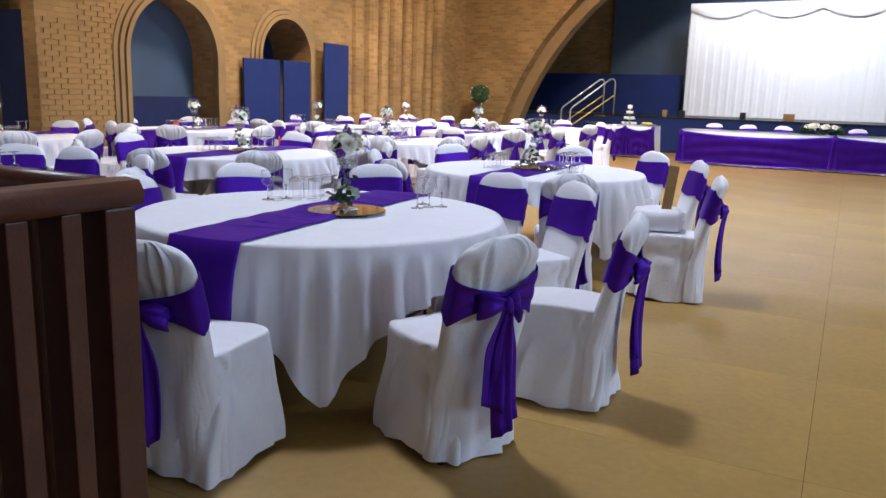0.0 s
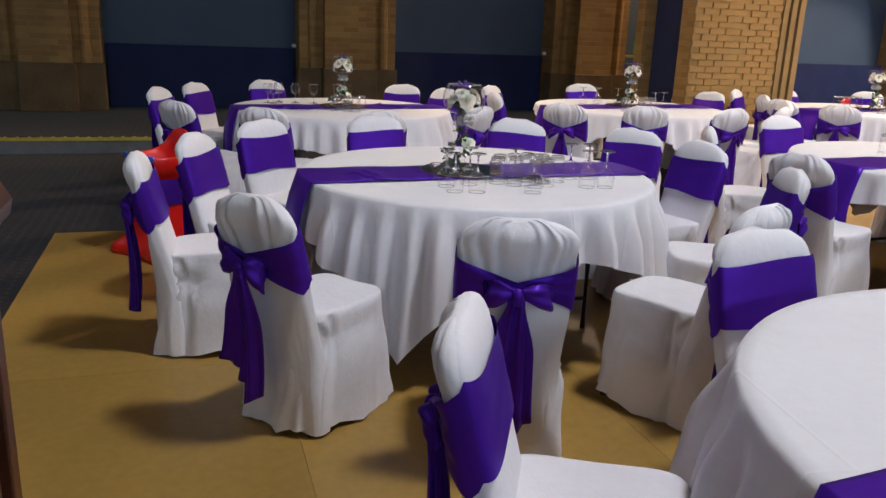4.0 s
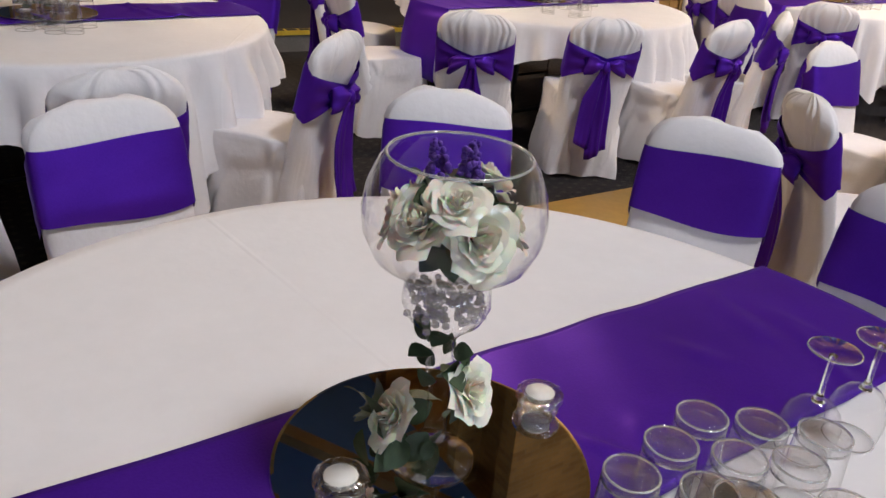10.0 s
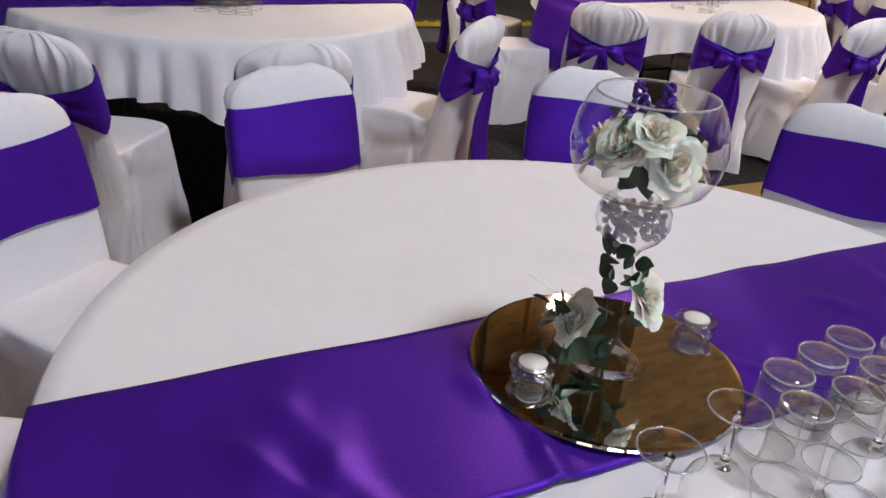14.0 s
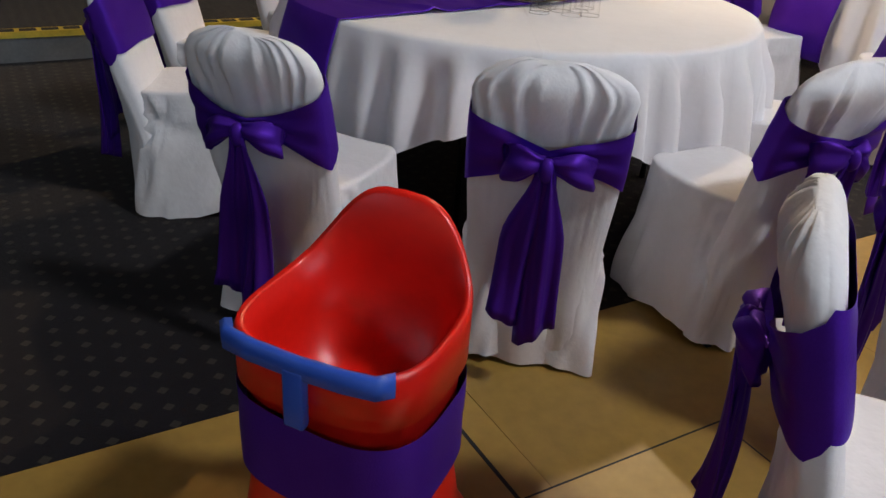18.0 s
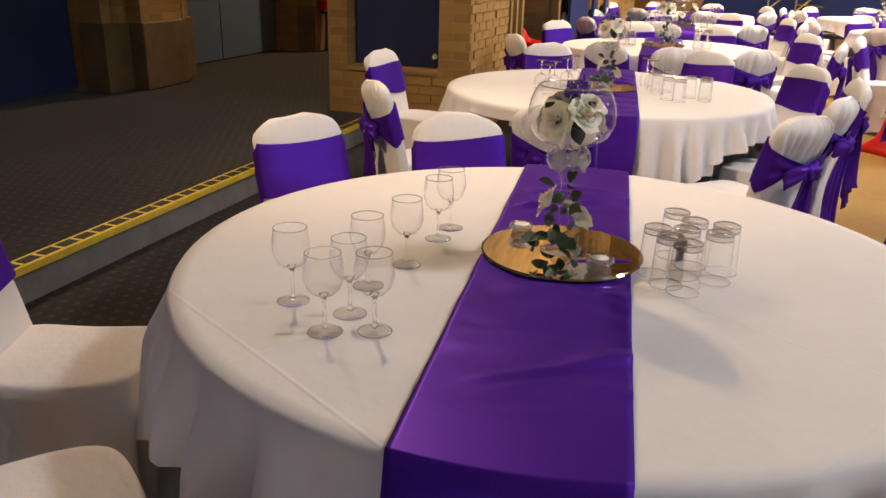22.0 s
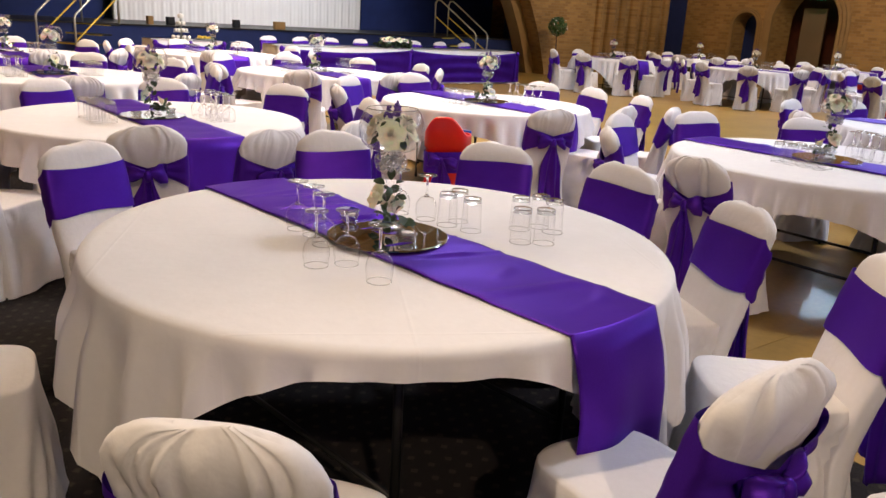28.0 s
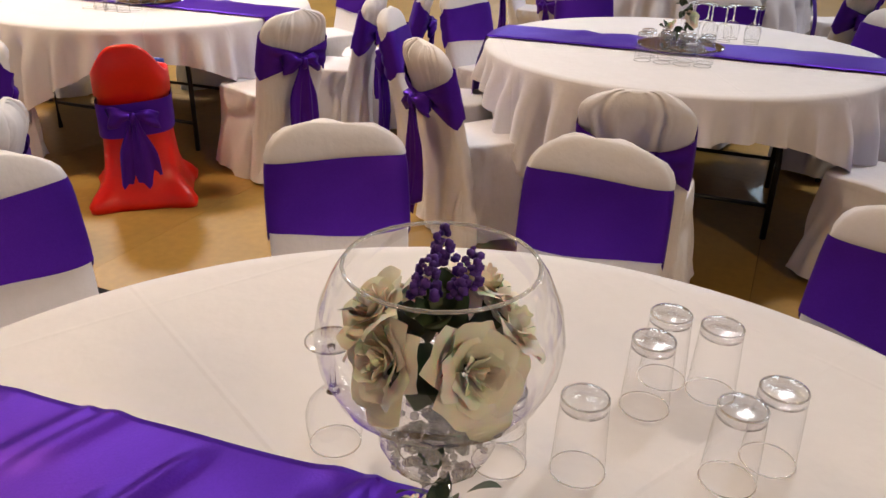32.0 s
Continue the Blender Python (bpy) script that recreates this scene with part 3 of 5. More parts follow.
def chair_cover(seed):
    rnd = random.Random(seed)
    bm = bmesh.new()
    ph = [rnd.uniform(0, 6.28) for _ in range(9)]
    rings = []
    base = blob(112, 0.42)
    for k, z in enumerate((0.018, 0.05, 0.085, 0.12, 0.155, 0.19, 0.225, 0.26, 0.29, 0.32, 0.35, 0.375, 0.40, 0.42, 0.44, 0.457, 0.472, 0.480, 0.482)):
        f = max(0, 1 - z / 0.46)
        ring = []
        for u, v in base:
            a = math.atan2(v, u)
            hx, hy = 0.212 + 0.048 * f, 0.222 + 0.042 * f
            # the cloth is pulled in at the sides below the seat, and falls in creases from there
            pinch = 0.022 * math.exp(-((abs(math.degrees(a)) - 150) / 16) ** 2) * smoothstep(0.0, 0.3, f)
            w = f * (0.016 * math.sin(5 * a + ph[0]) + 0.013 * math.sin(9 * a + ph[1] + 4 * f) + 0.009 * math.sin(17 * a + ph[2] - 3 * f))
            w += smoothstep(0.05, 0.5, f) * 0.008 * math.sin(23 * a + 7 * f + ph[7]) - pinch
            s = 1 - 0.008 * (z > 0.46) - 0.02 * (z > 0.475) - 0.10 * (z > 0.481)
            sag = 0.010 * math.sin(u * 3 + ph[8]) * math.cos(v * 2) if z > 0.47 else 0
            # folds that radiate from where the cover is tucked in at the side
            dy, dz = v * hy + 0.11, z - 0.36
            rr = math.hypot(dy, dz)
            if abs(u) > 0.8 and z < 0.465:
                w += (0.013 * math.tanh(1.8 * math.sin(8 * math.atan2(dz, dy) + ph[3 if u > 0 else 4])) * smoothstep(0.0, 0.06, rr) * math.exp(-(rr / 0.19) ** 2) - 0.022 * math.exp(-(rr / 0.05) ** 2)) * smoothstep(0.8, 0.97, abs(u))
            ring.append((u * hx * s + w * math.cos(a), v * hy * s + w * math.sin(a) + 0.012, max(0.004, z + sag + (0.016 * math.sin(3 * a + ph[3]) if k == 0 else 0))))
        rings.append(ring)
    loft(bm, rings, True, False, True)
    rings = []
    loop = blob(120, 0.62)
    for z in (0.015, 0.07, 0.14, 0.22, 0.30, 0.38, 0.45, 0.51, 0.56, 0.61, 0.66, 0.70, 0.74, 0.775, 0.805, 0.83, 0.855, 0.877, 0.895, 0.908, 0.917, 0.921):
        t = (z - 0.40) / 0.52
        hx = back_half(max(z, 0.40)) + 0.035 * smoothstep(0.40, 0.0, z)
        hy = 0.044 - 0.010 * t
        if z > 0.85:
            hy *= max(0.12, 1 - ((z - 0.85) / 0.075) ** 2) ** 0.5
        ring = []
        for u, v in loop:
            x = u * hx
            w = 0.0
            if v < 0.15:
                # gathered by the sash: folds that open like a fan from the knot to the top edge
                fan = u / (0.80 + 1.5 * (z - 0.74)) + 0.10 * math.sin(5 * u + ph[5]) + 0.045 * math.sin(11 * u + ph[6])
                g = math.sin(fan * 21 + ph[4]) * (0.7 + 0.4 * math.sin(fan * 6 + ph[5])) + 0.30 * math.sin(fan * 39 + ph[6] + 9 * (z - 0.8))
                g = math.tanh(1.5 * g)
                amp = 0.013 * smoothstep(0.68, 0.74, z) * smoothstep(0.955, 0.84, z) * (1 - 0.5 * u * u) + 0.0018 * smoothstep(0.66, 0.50, z)
                w = -(amp * (0.7 + g)) * smoothstep(0.15, -0.30, v) - 0.016 * smoothstep(0.74, 0.83, z) * smoothstep(0.925, 0.86, z) * (1 - u * u)
                x *= 1 + 0.05 * smoothstep(0.78, 0.84, z) * smoothstep(0.91, 0.86, z)
                w -= (0.040 * smoothstep(0.60, 0.25, z) - 0.008 * smoothstep(0.2, 0.0, z)) * (1 - abs(u) ** 3) + 0.010 * smoothstep(0.45, 0.0, z) * math.sin(u * 9 + ph[7])
            if v < 0:
                slant = abs(u) - 1.0 - 1.5 * (z - 0.60)
                w -= 0.012 * math.exp(-(slant / 0.16) ** 2) * smoothstep(0.64, 0.54, z) * smoothstep(0.12, 0.34, z)
            top = 0.006 * math.sin(x * 40 + ph[4]) * smoothstep(0.8, 0.92, z) * (v < 0)
            ring.append((x, back_y(max(z, 0.30)) + v * hy + w, max(0.004, z + 0.006 * math.sin(x * 14 + ph[6]) + top)))
        rings.append(ring)
    loft(bm, rings, True, False, True)
    bmesh.ops.recalc_face_normals(bm, faces=bm.faces)
    return bm


def sash_band(seed):
    rnd = random.Random(seed + 50)
    p = rnd.uniform(0, 6)
    bm = bmesh.new()
    rings = []
    n = 9
    for k in range(n):
        s = k / (n - 1)
        ring = []
        for u, v in blob(64, 0.55):
            tight = smoothstep(0.3, -0.7, v) * (1 - abs(u)) ** 0.7
            lo = 0.625 - 0.045 * smoothstep(0.3, -0.3, v) + 0.092 * tight + 0.008 * math.sin(u * 3 + p)
            hi = 0.828 - 0.045 * smoothstep(0.3, -0.3, v) - 0.074 * tight - 0.008 * math.sin(u * 2 + p)
            z = lo + (hi - lo) * s
            t = (z - 0.4) / 0.52
            hx, hy = back_half(z) + 0.007, 0.044 - 0.010 * t + 0.008
            crease = (0.0035 + 0.006 * tight) * math.sin(s * 15 + u * 4 * (1 + tight) + p)
            out = 0.024 * tight + 0.010 if v < 0 else 0.003
            ring.append((u * hx, back_y(z) + v * hy + (-(out + crease) if v < 0 else out + 0.3 * crease), z))
        rings.append(ring)
    loft(bm, rings)
    bmesh.ops.recalc_face_normals(bm, faces=bm.faces)
    return bm


def bow_loop(side, seed):
    rnd = random.Random(seed * 5 + 7 * side)
    bm = bmesh.new()
    rings = []
    n = 12
    droop, reach, ph = rnd.uniform(0.0, 0.05), rnd.uniform(0.085, 0.130), rnd.uniform(0, 6)
    tall = rnd.uniform(0.040, 0.056)
    for k in range(n):
        s = k / (n - 1)
        x = side * (0.006 + reach * s)
        h = 0.018 + (tall - 0.018) * smoothstep(0, 0.75, s)
        d = 0.010 + 0.017 * math.sin(min(1, s * 1.02) * math.pi) ** 0.7
        cy = -0.352 - 0.012 * math.sin(s * 3.0) + 0.020 * s
        ring = []
        for i in range(22):
            a = 2 * math.pi * i / 22
            crease = 0.006 * math.sin(4 * a + ph + 3 * s) * (1 - 0.4 * s) + 0.004 * math.sin(7 * a + ph)
            ring.append((x + side * 0.012 * math.sin(2 * a) * s, cy + d * math.cos(a) + crease, 0.680 + h * math.sin(a) - droop * s * s))
        rings.append(ring)
    loft(bm, rings, True, True, True)
    bmesh.ops.recalc_face_normals(bm, faces=bm.faces)
    return bm


def sash_tail(side, seed):
    rnd = random.Random(seed * 3 + side)
    bm = bmesh.new()
    length = rnd.uniform(0.46, 0.54) if side > 0 else rnd.uniform(0.38, 0.50)
    lean, ph = side * rnd.uniform(0.006, 0.045), rnd.uniform(0, 6)
    wide = rnd.uniform(0.060, 0.082)
    rings = []
    n, w = 14, 13
    for k in range(n):
        s = k / (n - 1)
        z = 0.665 - length * s
        half = 0.016 + (wide - 0.016) * smoothstep(0, 0.45, s)
        cx = side * 0.012 + lean * s
        cy = -0.366 + 0.075 * s * (1 - s) + 0.012 * s - 0.006 * (side > 0)
        front, rear = [], []
        for j in range(w):
            q = j / (w - 1) * 2 - 1
            y = cy + (0.018 * math.sin(q * 3.4 + ph + 1.5 * s) + 0.009 * math.sin(q * 8 + ph)) * (0.45 + 0.55 * s)
            zz = z + (0.035 * q * side * smoothstep(0.8, 1, s))
            front.append((cx + half * q, y, zz))
            rear.append((cx + half * q, y + 0.004, zz))
        rings.append(front + rear[::-1])
    loft(bm, rings, True, True, True)
    bmesh.ops.recalc_face_normals(bm, faces=bm.faces)
    return bm


def make_chair(seed):
    c = thing("covered_chair", "banquet chair in a white cloth cover with a purple satin sash", "chair", "covered chairs")
    part("cover", chair_cover(seed), WHITE, c, "gathered white cloth cover")
    sash = part("sash", sash_band(seed), SATIN, c, "wide purple satin sash")
    for s in (-1, 1):
        part("bow_loop", bow_loop(s, seed), SATIN, sash, "loop of the purple bow")
        part("sash_tail", sash_tail(s, seed), SATIN, sash, "hanging tail of the purple bow")
    kn = bmesh.new()
    bmesh.ops.create_icosphere(kn, subdivisions=2, radius=1, matrix=Matrix.Translation((0, -0.366, 0.668)) @ Matrix.Diagonal((0.024, 0.020, 0.034, 1)))
    part("knot", kn, SATIN, sash)
    for x in (-0.19, 0.19):
        for y in (-0.20, 0.20):
            part("leg", boxes((x - 0.011, y - 0.011, 0, x + 0.011, y + 0.011, 0.035)), DARKMETAL, c, "square black steel chair leg", False)
    for o in c.children_recursive:
        o.data.transform(Matrix.Diagonal((0.845, 0.96, 0.945, 1)))
    return c


# ---- tables ----
RT, HT = 0.930, 0.745


def make_table():
    t = thing("round_table", "round folding banquet table under a white cloth", "table", "round banquet tables")
    part("tabletop", lathe([(0, HT - 0.03), (RT - 0.02, HT - 0.03), (RT - 0.008, HT - 0.022), (RT - 0.008, HT - 0.008), (RT - 0.02, HT - 0.003), (0, HT - 0.003)], 48), WOODRED, t)
    for sx in (-1, 1):
        for sy in (-1, 1):
            x, y = sx * 0.36, sy * 0.52
            part("leg", tube([(x, y, 0), (x, y, 0.35), (x * 0.95, y * 0.95, HT - 0.03)], 0.014, 8), DARKMETAL, t, "bent black steel table leg")
        part("brace", tube([(sx * 0.36, -0.52, 0.16), (sx * 0.36, 0.52, 0.16)], 0.010, 6), DARKMETAL, t)
    return t


def make_cloth(seed, halves, runner, radius):
    """A square cloth over the round top: it hangs longest at its four corners. halves: the reach of its +x, +y, -x and -y edges. runner: the turn of the strip whose ends press its folds flat."""
    rnd = random.Random(seed)
    n = 208
    ph = [rnd.uniform(0, 6.28) for _ in range(8)]
    drop = []
    for i in range(n):
        a = 2 * math.pi * i / n
        c, s = math.cos(a), math.sin(a)
        ex = halves[0 if c > 0 else 2] / max(abs(c), 1e-6)
        ey = halves[1 if s > 0 else 3] / max(abs(s), 1e-6)
        drop.append(max(0.07, min(ex, ey) - radius))
    drop = [0.25 * drop[i - 1] + 0.5 * drop[i] + 0.25 * drop[(i + 1) % n] for i in range(n)]
    bm = bmesh.new()
    ang = [2 * math.pi * i / n for i in range(n)]
    rings = []
    for r in (0.02, 0.3, 0.6, radius - 0.10, radius - 0.04):
        rings.append([(r * math.cos(a), r * math.sin(a), HT + 0.002 + 0.0012 * math.sin(7 * a + ph[0]) * (r > 0.5)) for a in ang])
    rings.append([((radius - 0.006) * math.cos(a), (radius - 0.006) * math.sin(a), HT + 0.001) for a in ang])
    rings.append([((radius + 0.002) * math.cos(a), (radius + 0.002) * math.sin(a), HT - 0.010) for a in ang])
    m = 11
    for k in range(1, m + 1):
        s = k / m
        ring = []
        for i, a in enumerate(ang):
            d = drop[i] * 0.985
            warp = 1.9 * math.sin(2 * a + ph[3]) + 1.1 * math.sin(5 * a + ph[4])
            f = 0.8 * math.sin(38 * a + warp + ph[1]) + 0.4 * math.sin(25 * a - warp + ph[2]) + 0.18 * math.sin(61 * a + ph[5])
            f = math.tanh(1.7 * f) + 0.25 * math.sin(13 * a + ph[6])
            fall = s * d
            free = 1 - math.exp(-(math.cos(a - radians(runner)) / 0.30) ** 2)
            amp = (0.006 + 0.042 * free) * smoothstep(-0.01, 0.19, fall)
            r = radius + 0.005 + (0.10 + 0.05 * free) * fall * min(1, d / 0.3) + amp * f
            ring.append((r * math.cos(a), r * math.sin(a), HT - 0.012 - (d - 0.012) * s + 0.006 * f * s))
        rings.append(ring)
    loft(bm, rings, True, True)
    bmesh.ops.recalc_face_normals(bm, faces=bm.faces)
    return bm


def make_runner(seed, hang0, hang1, fine, radius, width=0.364):
    """A satin strip across the table along y, hanging over both edges, with the creases of its folding."""
    rnd = random.Random(seed)
    bm = bmesh.new()
    p = [rnd.uniform(0, 6.28) for _ in range(5)]
    nx, ny = (30, 230) if fine else (8, 40)
    creases = [(rnd.uniform(-0.95, 0.95), rnd.uniform(-0.6, 0.6), rnd.uniform(0.010, 0.030), rnd.uniform(-0.005, 0.0115), rnd.uniform(-1.2, 0.4), rnd.uniform(0.2, 1.6)) for _ in range(40)]

    def column(q):
        x = q * width / 2
        edge = math.sqrt((radius + 0.004) ** 2 - x * x)
        col = []
        for k in range(8, 0, -1):
            s = k / 8
            col.append((x - 0.006 * q * s + 0.008 * math.sin(s * 5 + p[0]) * s, -edge - (0.026 + 0.036 * smoothstep(0, .6, s)) * min(1, 6 * s) - 0.014 * math.sin(q * 4 + p[1]) * s, HT - 0.006 - hang0 * s))
        for k in range(ny + 1):
            y = -edge + 2 * edge * k / ny
            wr = 0.0022 * (1 + math.sin(y * 21 + q * 2.1 + 1.3 * math.sin(y * 5 + p[2]) + p[3]))
            for cy, slope, wide, h, q0, q1 in creases:
                d = (y - cy - slope * x) / wide
                if abs(d) < 3:
                    wr += h * math.exp(-d * d) * smoothstep(q0, q0 + 0.4, q) * smoothstep(q1, q1 - 0.4, q)
            col.append((x, y, HT + 0.0085 + max(-0.004, wr) * min(1, 4 * k / ny, 4 - 4 * k / ny)))
        for k in range(1, 9):
            s = k / 8
            col.append((x - 0.006 * q * s + 0.008 * math.sin(s * 4 + p[4]) * s, edge + (0.026 + 0.036 * smoothstep(0, .6, s)) * min(1, 6 * s) + 0.014 * math.sin(q * 4 + p[2]) * s, HT - 0.006 - hang1 * s))
        return col

    cols = [column(j / nx * 2 - 1) for j in range(nx + 1)]
    loft(bm, cols, False)
    bmesh.ops.recalc_face_normals(bm, faces=bm.faces)
    bmesh.ops.solidify(bm, geom=bm.faces[:], thickness=-0.002)
    hems = []
    for side in (-1, 1):
        hem = bmesh.new()
        strip = []
        for q, up in ((1.004, -0.001), (1.0, 0.0018), (0.945, 0.0018), (0.94, -0.001)):
            col = column(side * q)
            mid = len(col) / 2
            strip.append([(x, y + (up if k > mid else -up) * (z < HT), z + up * (z > HT)) for k, (x, y, z) in enumerate(col)])
        loft(hem, strip, False)
        bmesh.ops.recalc_face_normals(hem, faces=hem.faces)
        hems.append(hem)
    return bm, hems


# ---- tables with their chairs ----
CHAIR = [make_chair(s) for s in (1, 2, 3, 4, 5)]
TABLE = make_table()


def put(proto, m, used):
    if used:
        return copy_thing(proto, m @ Matrix.Diagonal([1 / s for s in proto.scale] + [1]))
    proto.matrix_basis = m
    return proto


# place, cloth turn and edge reaches, runner turn, (angle, reach of the chair's back) round the table
H = (1.10, 1.10, 1.10, 1.10)
SETS = [
    ((-2.25, 5.18), -10, (1.14, 1.14, 1.14, 1.14), 4, ((-118.7, 1.50), (-74.5, 1.555, -9), (-30.5, 1.52, 4), (4, 1.60), (50, 1.55), (74, 1.52), (111, 1.47), (147, 1.43), (-170, 1.20))),
    ((-5.145, 4.69), 7, (1.10, 1.08, 1.08, 1.10), 1.5, ((-14.4, 1.527, -2.6), (-47.6, 1.551, -6.0), (-86.0, 1.571, -7.0), (-110.2, 1.429, -6.8), (-139.4, 1.472, -4.1), (-171.4, 1.375, -0.6), (147.8, 1.411, 4.2), (116.5, 1.492, 6.5), (91.9, 1.394, 8.1), (58.4, 1.482, 6.6), (21.5, 1.527, 2.5))),
    ((-8.315, 4.62), -30, (1.17, 1.16, 1.16, 1.18), 6.2, ((-161, 1.57), (-130, 1.56), (-98.5, 1.555, -18), (-59, 1.61, 6), (-30.2, 1.53, -6), (-0.5, 1.52, -3), (37, 1.41), (116.8, 1.31, 8), (143.8, 1.47))),
    ((-8.58, 7.595), 62, (1.16, 1.14, 0.995, 1.12), 6.2, ((-131.2, 1.52, -8), (-91, 1.46), (-53, 1.58, 12), (-25, 1.35), (7.0, 1.41), (34.8, 1.48), (67.5, 1.53), (115, 1.56), (171, 1.60))),
    ((-8.436, 10.56), 12, H, 3, ((-108, 1.22), (-83, 1.40), (-57.5, 1.44), (-8, 1.51), (31, 1.57), (70, 1.42), (105, 1.40), (137, 1.7), (178, 1.50), (-145, 1.5))),
    ((-8.42, 13.55), 33, H, 2, None),
    ((-8.35, 16.6), 5, H, 0, None),
    ((-5.182, 7.86), 25, H, 2, ((-76, 1.54), (-124, 1.45), (-176, 1.45), (140, 1.35), (69, 1.45), (105, 1.42), (33, 1.45), (-3, 1.45), (-42, 1.45))),
    ((-5.371, 10.93), 40, H, 2, ((-110, 1.45), (-78, 1.40), (-60.5, 1.65), (-27.8, 1.50), (0, 1.40), (24.6, 1.40), (80, 1.55), (120, 1.45), (162, 1.36))),
    ((-5.45, 14.0), 8, H, 0, None),
    ((-5.5, 17.2), 30, H, 0, None),
    ((-2.25, 8.25), 10, H, 0, ((-31, 1.86, 42), (-60, 1.60), (22, 1.40), (61.6, 1.52), (95, 1.50), (147, 1.43), (-160, 1.40), (-118, 1.43))),
    ((4.5, 18.2), 0, H, 0, None),
    ((5.6, 15.2), 20, H, 0, None),
    ((9.4, 15.4), 20, H, 0, None),
    ((8.5, 18.7), 20, H, 0, None),
    ((6.2, 12.0), 10, H, 0, None),
    ((9.4, 12.3), 10, H, 0, None),
    ((6.4, 8.9), 30, H, 0, None),
    ((9.4, 9.2), 15, H, 0, None),
]
RADIUS = {1: 0.868, 3: 0.95}
rnd = random.Random(5)
used = [False] * 5
for k, ((tx, ty), ct, cs, rt, chairs) in enumerate(SETS):
    radius = RADIUS.get(k, RT)
    put(TABLE, pose(tx, ty, 0, 0, 0, rt) @ Matrix.Diagonal((radius / RT, radius / RT, 1, 1)), k > 0)
    me = finish("tablecloth", make_cloth(k, cs, rt - ct, radius), CLOTH)
    tagged(new("tablecloth", me), "white square tablecloth hanging in folds over a round table", "tablecloth", "tablecloths").matrix_basis = pose(tx, ty, 0, 0, 0, ct)
    cloth, hems = make_runner(k, 0.40, 0.40, k < 4 or k == 11, radius)
    runner = thing("table_runner", "purple satin runner laid across a white tablecloth", "table runner", "table runners")
    strip = part("strip", cloth, SATIN, runner, "creased purple satin")
    for hem in hems:
        part("hem", hem, SATIN, strip, "stitched side hem")
    runner.matrix_basis = pose(tx + 0.04 * (k == 1), ty, 0, 0, 0, rt)
    if chairs is None:
        chairs = [(13 * k + 40 * i, 1.47 if tx < 8 else 1.36) for i in range(9)]
    for i, (a, back, *turn) in enumerate(chairs):
        v = (k + i) % 5
        r = back - 0.30
        put(CHAIR[v], pose(tx + r * math.cos(radians(a)), ty + r * math.sin(radians(a)), 0, 0, 0, a + 90 + (turn[0] if turn else rnd.uniform(-4, 4))), used[v])
        used[v] = True


# ---- glassware ----
WINE_BOWL = [(0.004, 0.076), (0.022, 0.084), (0.034, 0.098), (0.0395, 0.116), (0.0392, 0.138), (0.0350, 0.166)]
WINE_STEM = [(0.0, 0.006), (0.006, 0.009), (0.0040, 0.020), (0.0037, 0.045), (0.0040, 0.068), (0.007, 0.078), (0.010, 0.082), (0.0, 0.084)]
WINE_FOOT = [(0.0, 0.0), (0.033, 0.0), (0.0345, 0.0015), (0.033, 0.003), (0.018, 0.0055), (0.0, 0.007)]
TUMBLER = [(0.0318, 0.010), (0.0330, 0.034), (0.0368, 0.121)]
TUMBLER_FOOT = [(0.0, 0.0), (0.024, 0.0), (0.0300, 0.002), (0.0320, 0.010), (0.0318, 0.018), (0.026, 0.0145), (0.0, 0.012)]


def rim(r, z, w=0.0011):
    return lathe([(r + w * math.cos(a), z + w * math.sin(a)) for a in (6.2832 * i / 6 for i in range(7))], 28)


wine_parts = [("bowl", finish("bowl", lathe(WINE_BOWL, 28), GLASS)), ("stem", finish("stem", lathe(WINE_STEM, 12), FOOTGLASS)), ("foot", finish("foot", lathe(WINE_FOOT, 28), GLASS)), ("foot_edge", finish("foot_edge", rim(0.0338, 0.0016, 0.0012), RIMGLASS)), ("rim", finish("rim", rim(0.035, 0.1665), RIMGLASS))]
tumbler_parts = [("wall", finish("wall", lathe(TUMBLER, 28), GLASS)), ("base", finish("base", lathe(TUMBLER_FOOT, 28), BASEGLASS)), ("base_ring", finish("base_ring", rim(0.0305, 0.0045, 0.0016), RIMGLASS)), ("rim", finish("rim", rim(0.0368, 0.1215), RIMGLASS))]
TOP = HT + 0.003


def set_glass(name, label, category, group, pieces, m):
    ob = thing(name, label, category, group)
    made = {}
    for n, me in pieces:
        made[n] = new(n, me)
        made[n].parent = made.get({"rim": "bowl" if "bowl" in made else "wall", "foot_edge": "foot", "base_ring": "base"}.get(n), ob)
    ob.matrix_basis = m
    return ob


def wine_glass(x, y, z, upside):
    return set_glass("wine_glass", "clear stemmed wine glass turned upside down on the cloth" if upside else "clear stemmed wine glass standing on the cloth", "wine glass", "wine glasses", wine_parts, pose(x, y, z + (0.1677 if upside else 0), 180 if upside else 0, 0, 0))


def tumbler(x, y, z):
    return set_glass("tumbler", "clear straight tumbler turned upside down on the cloth", "tumbler", "tumblers", tumbler_parts, pose(x, y, z + 0.1227, 180, 0, 0))


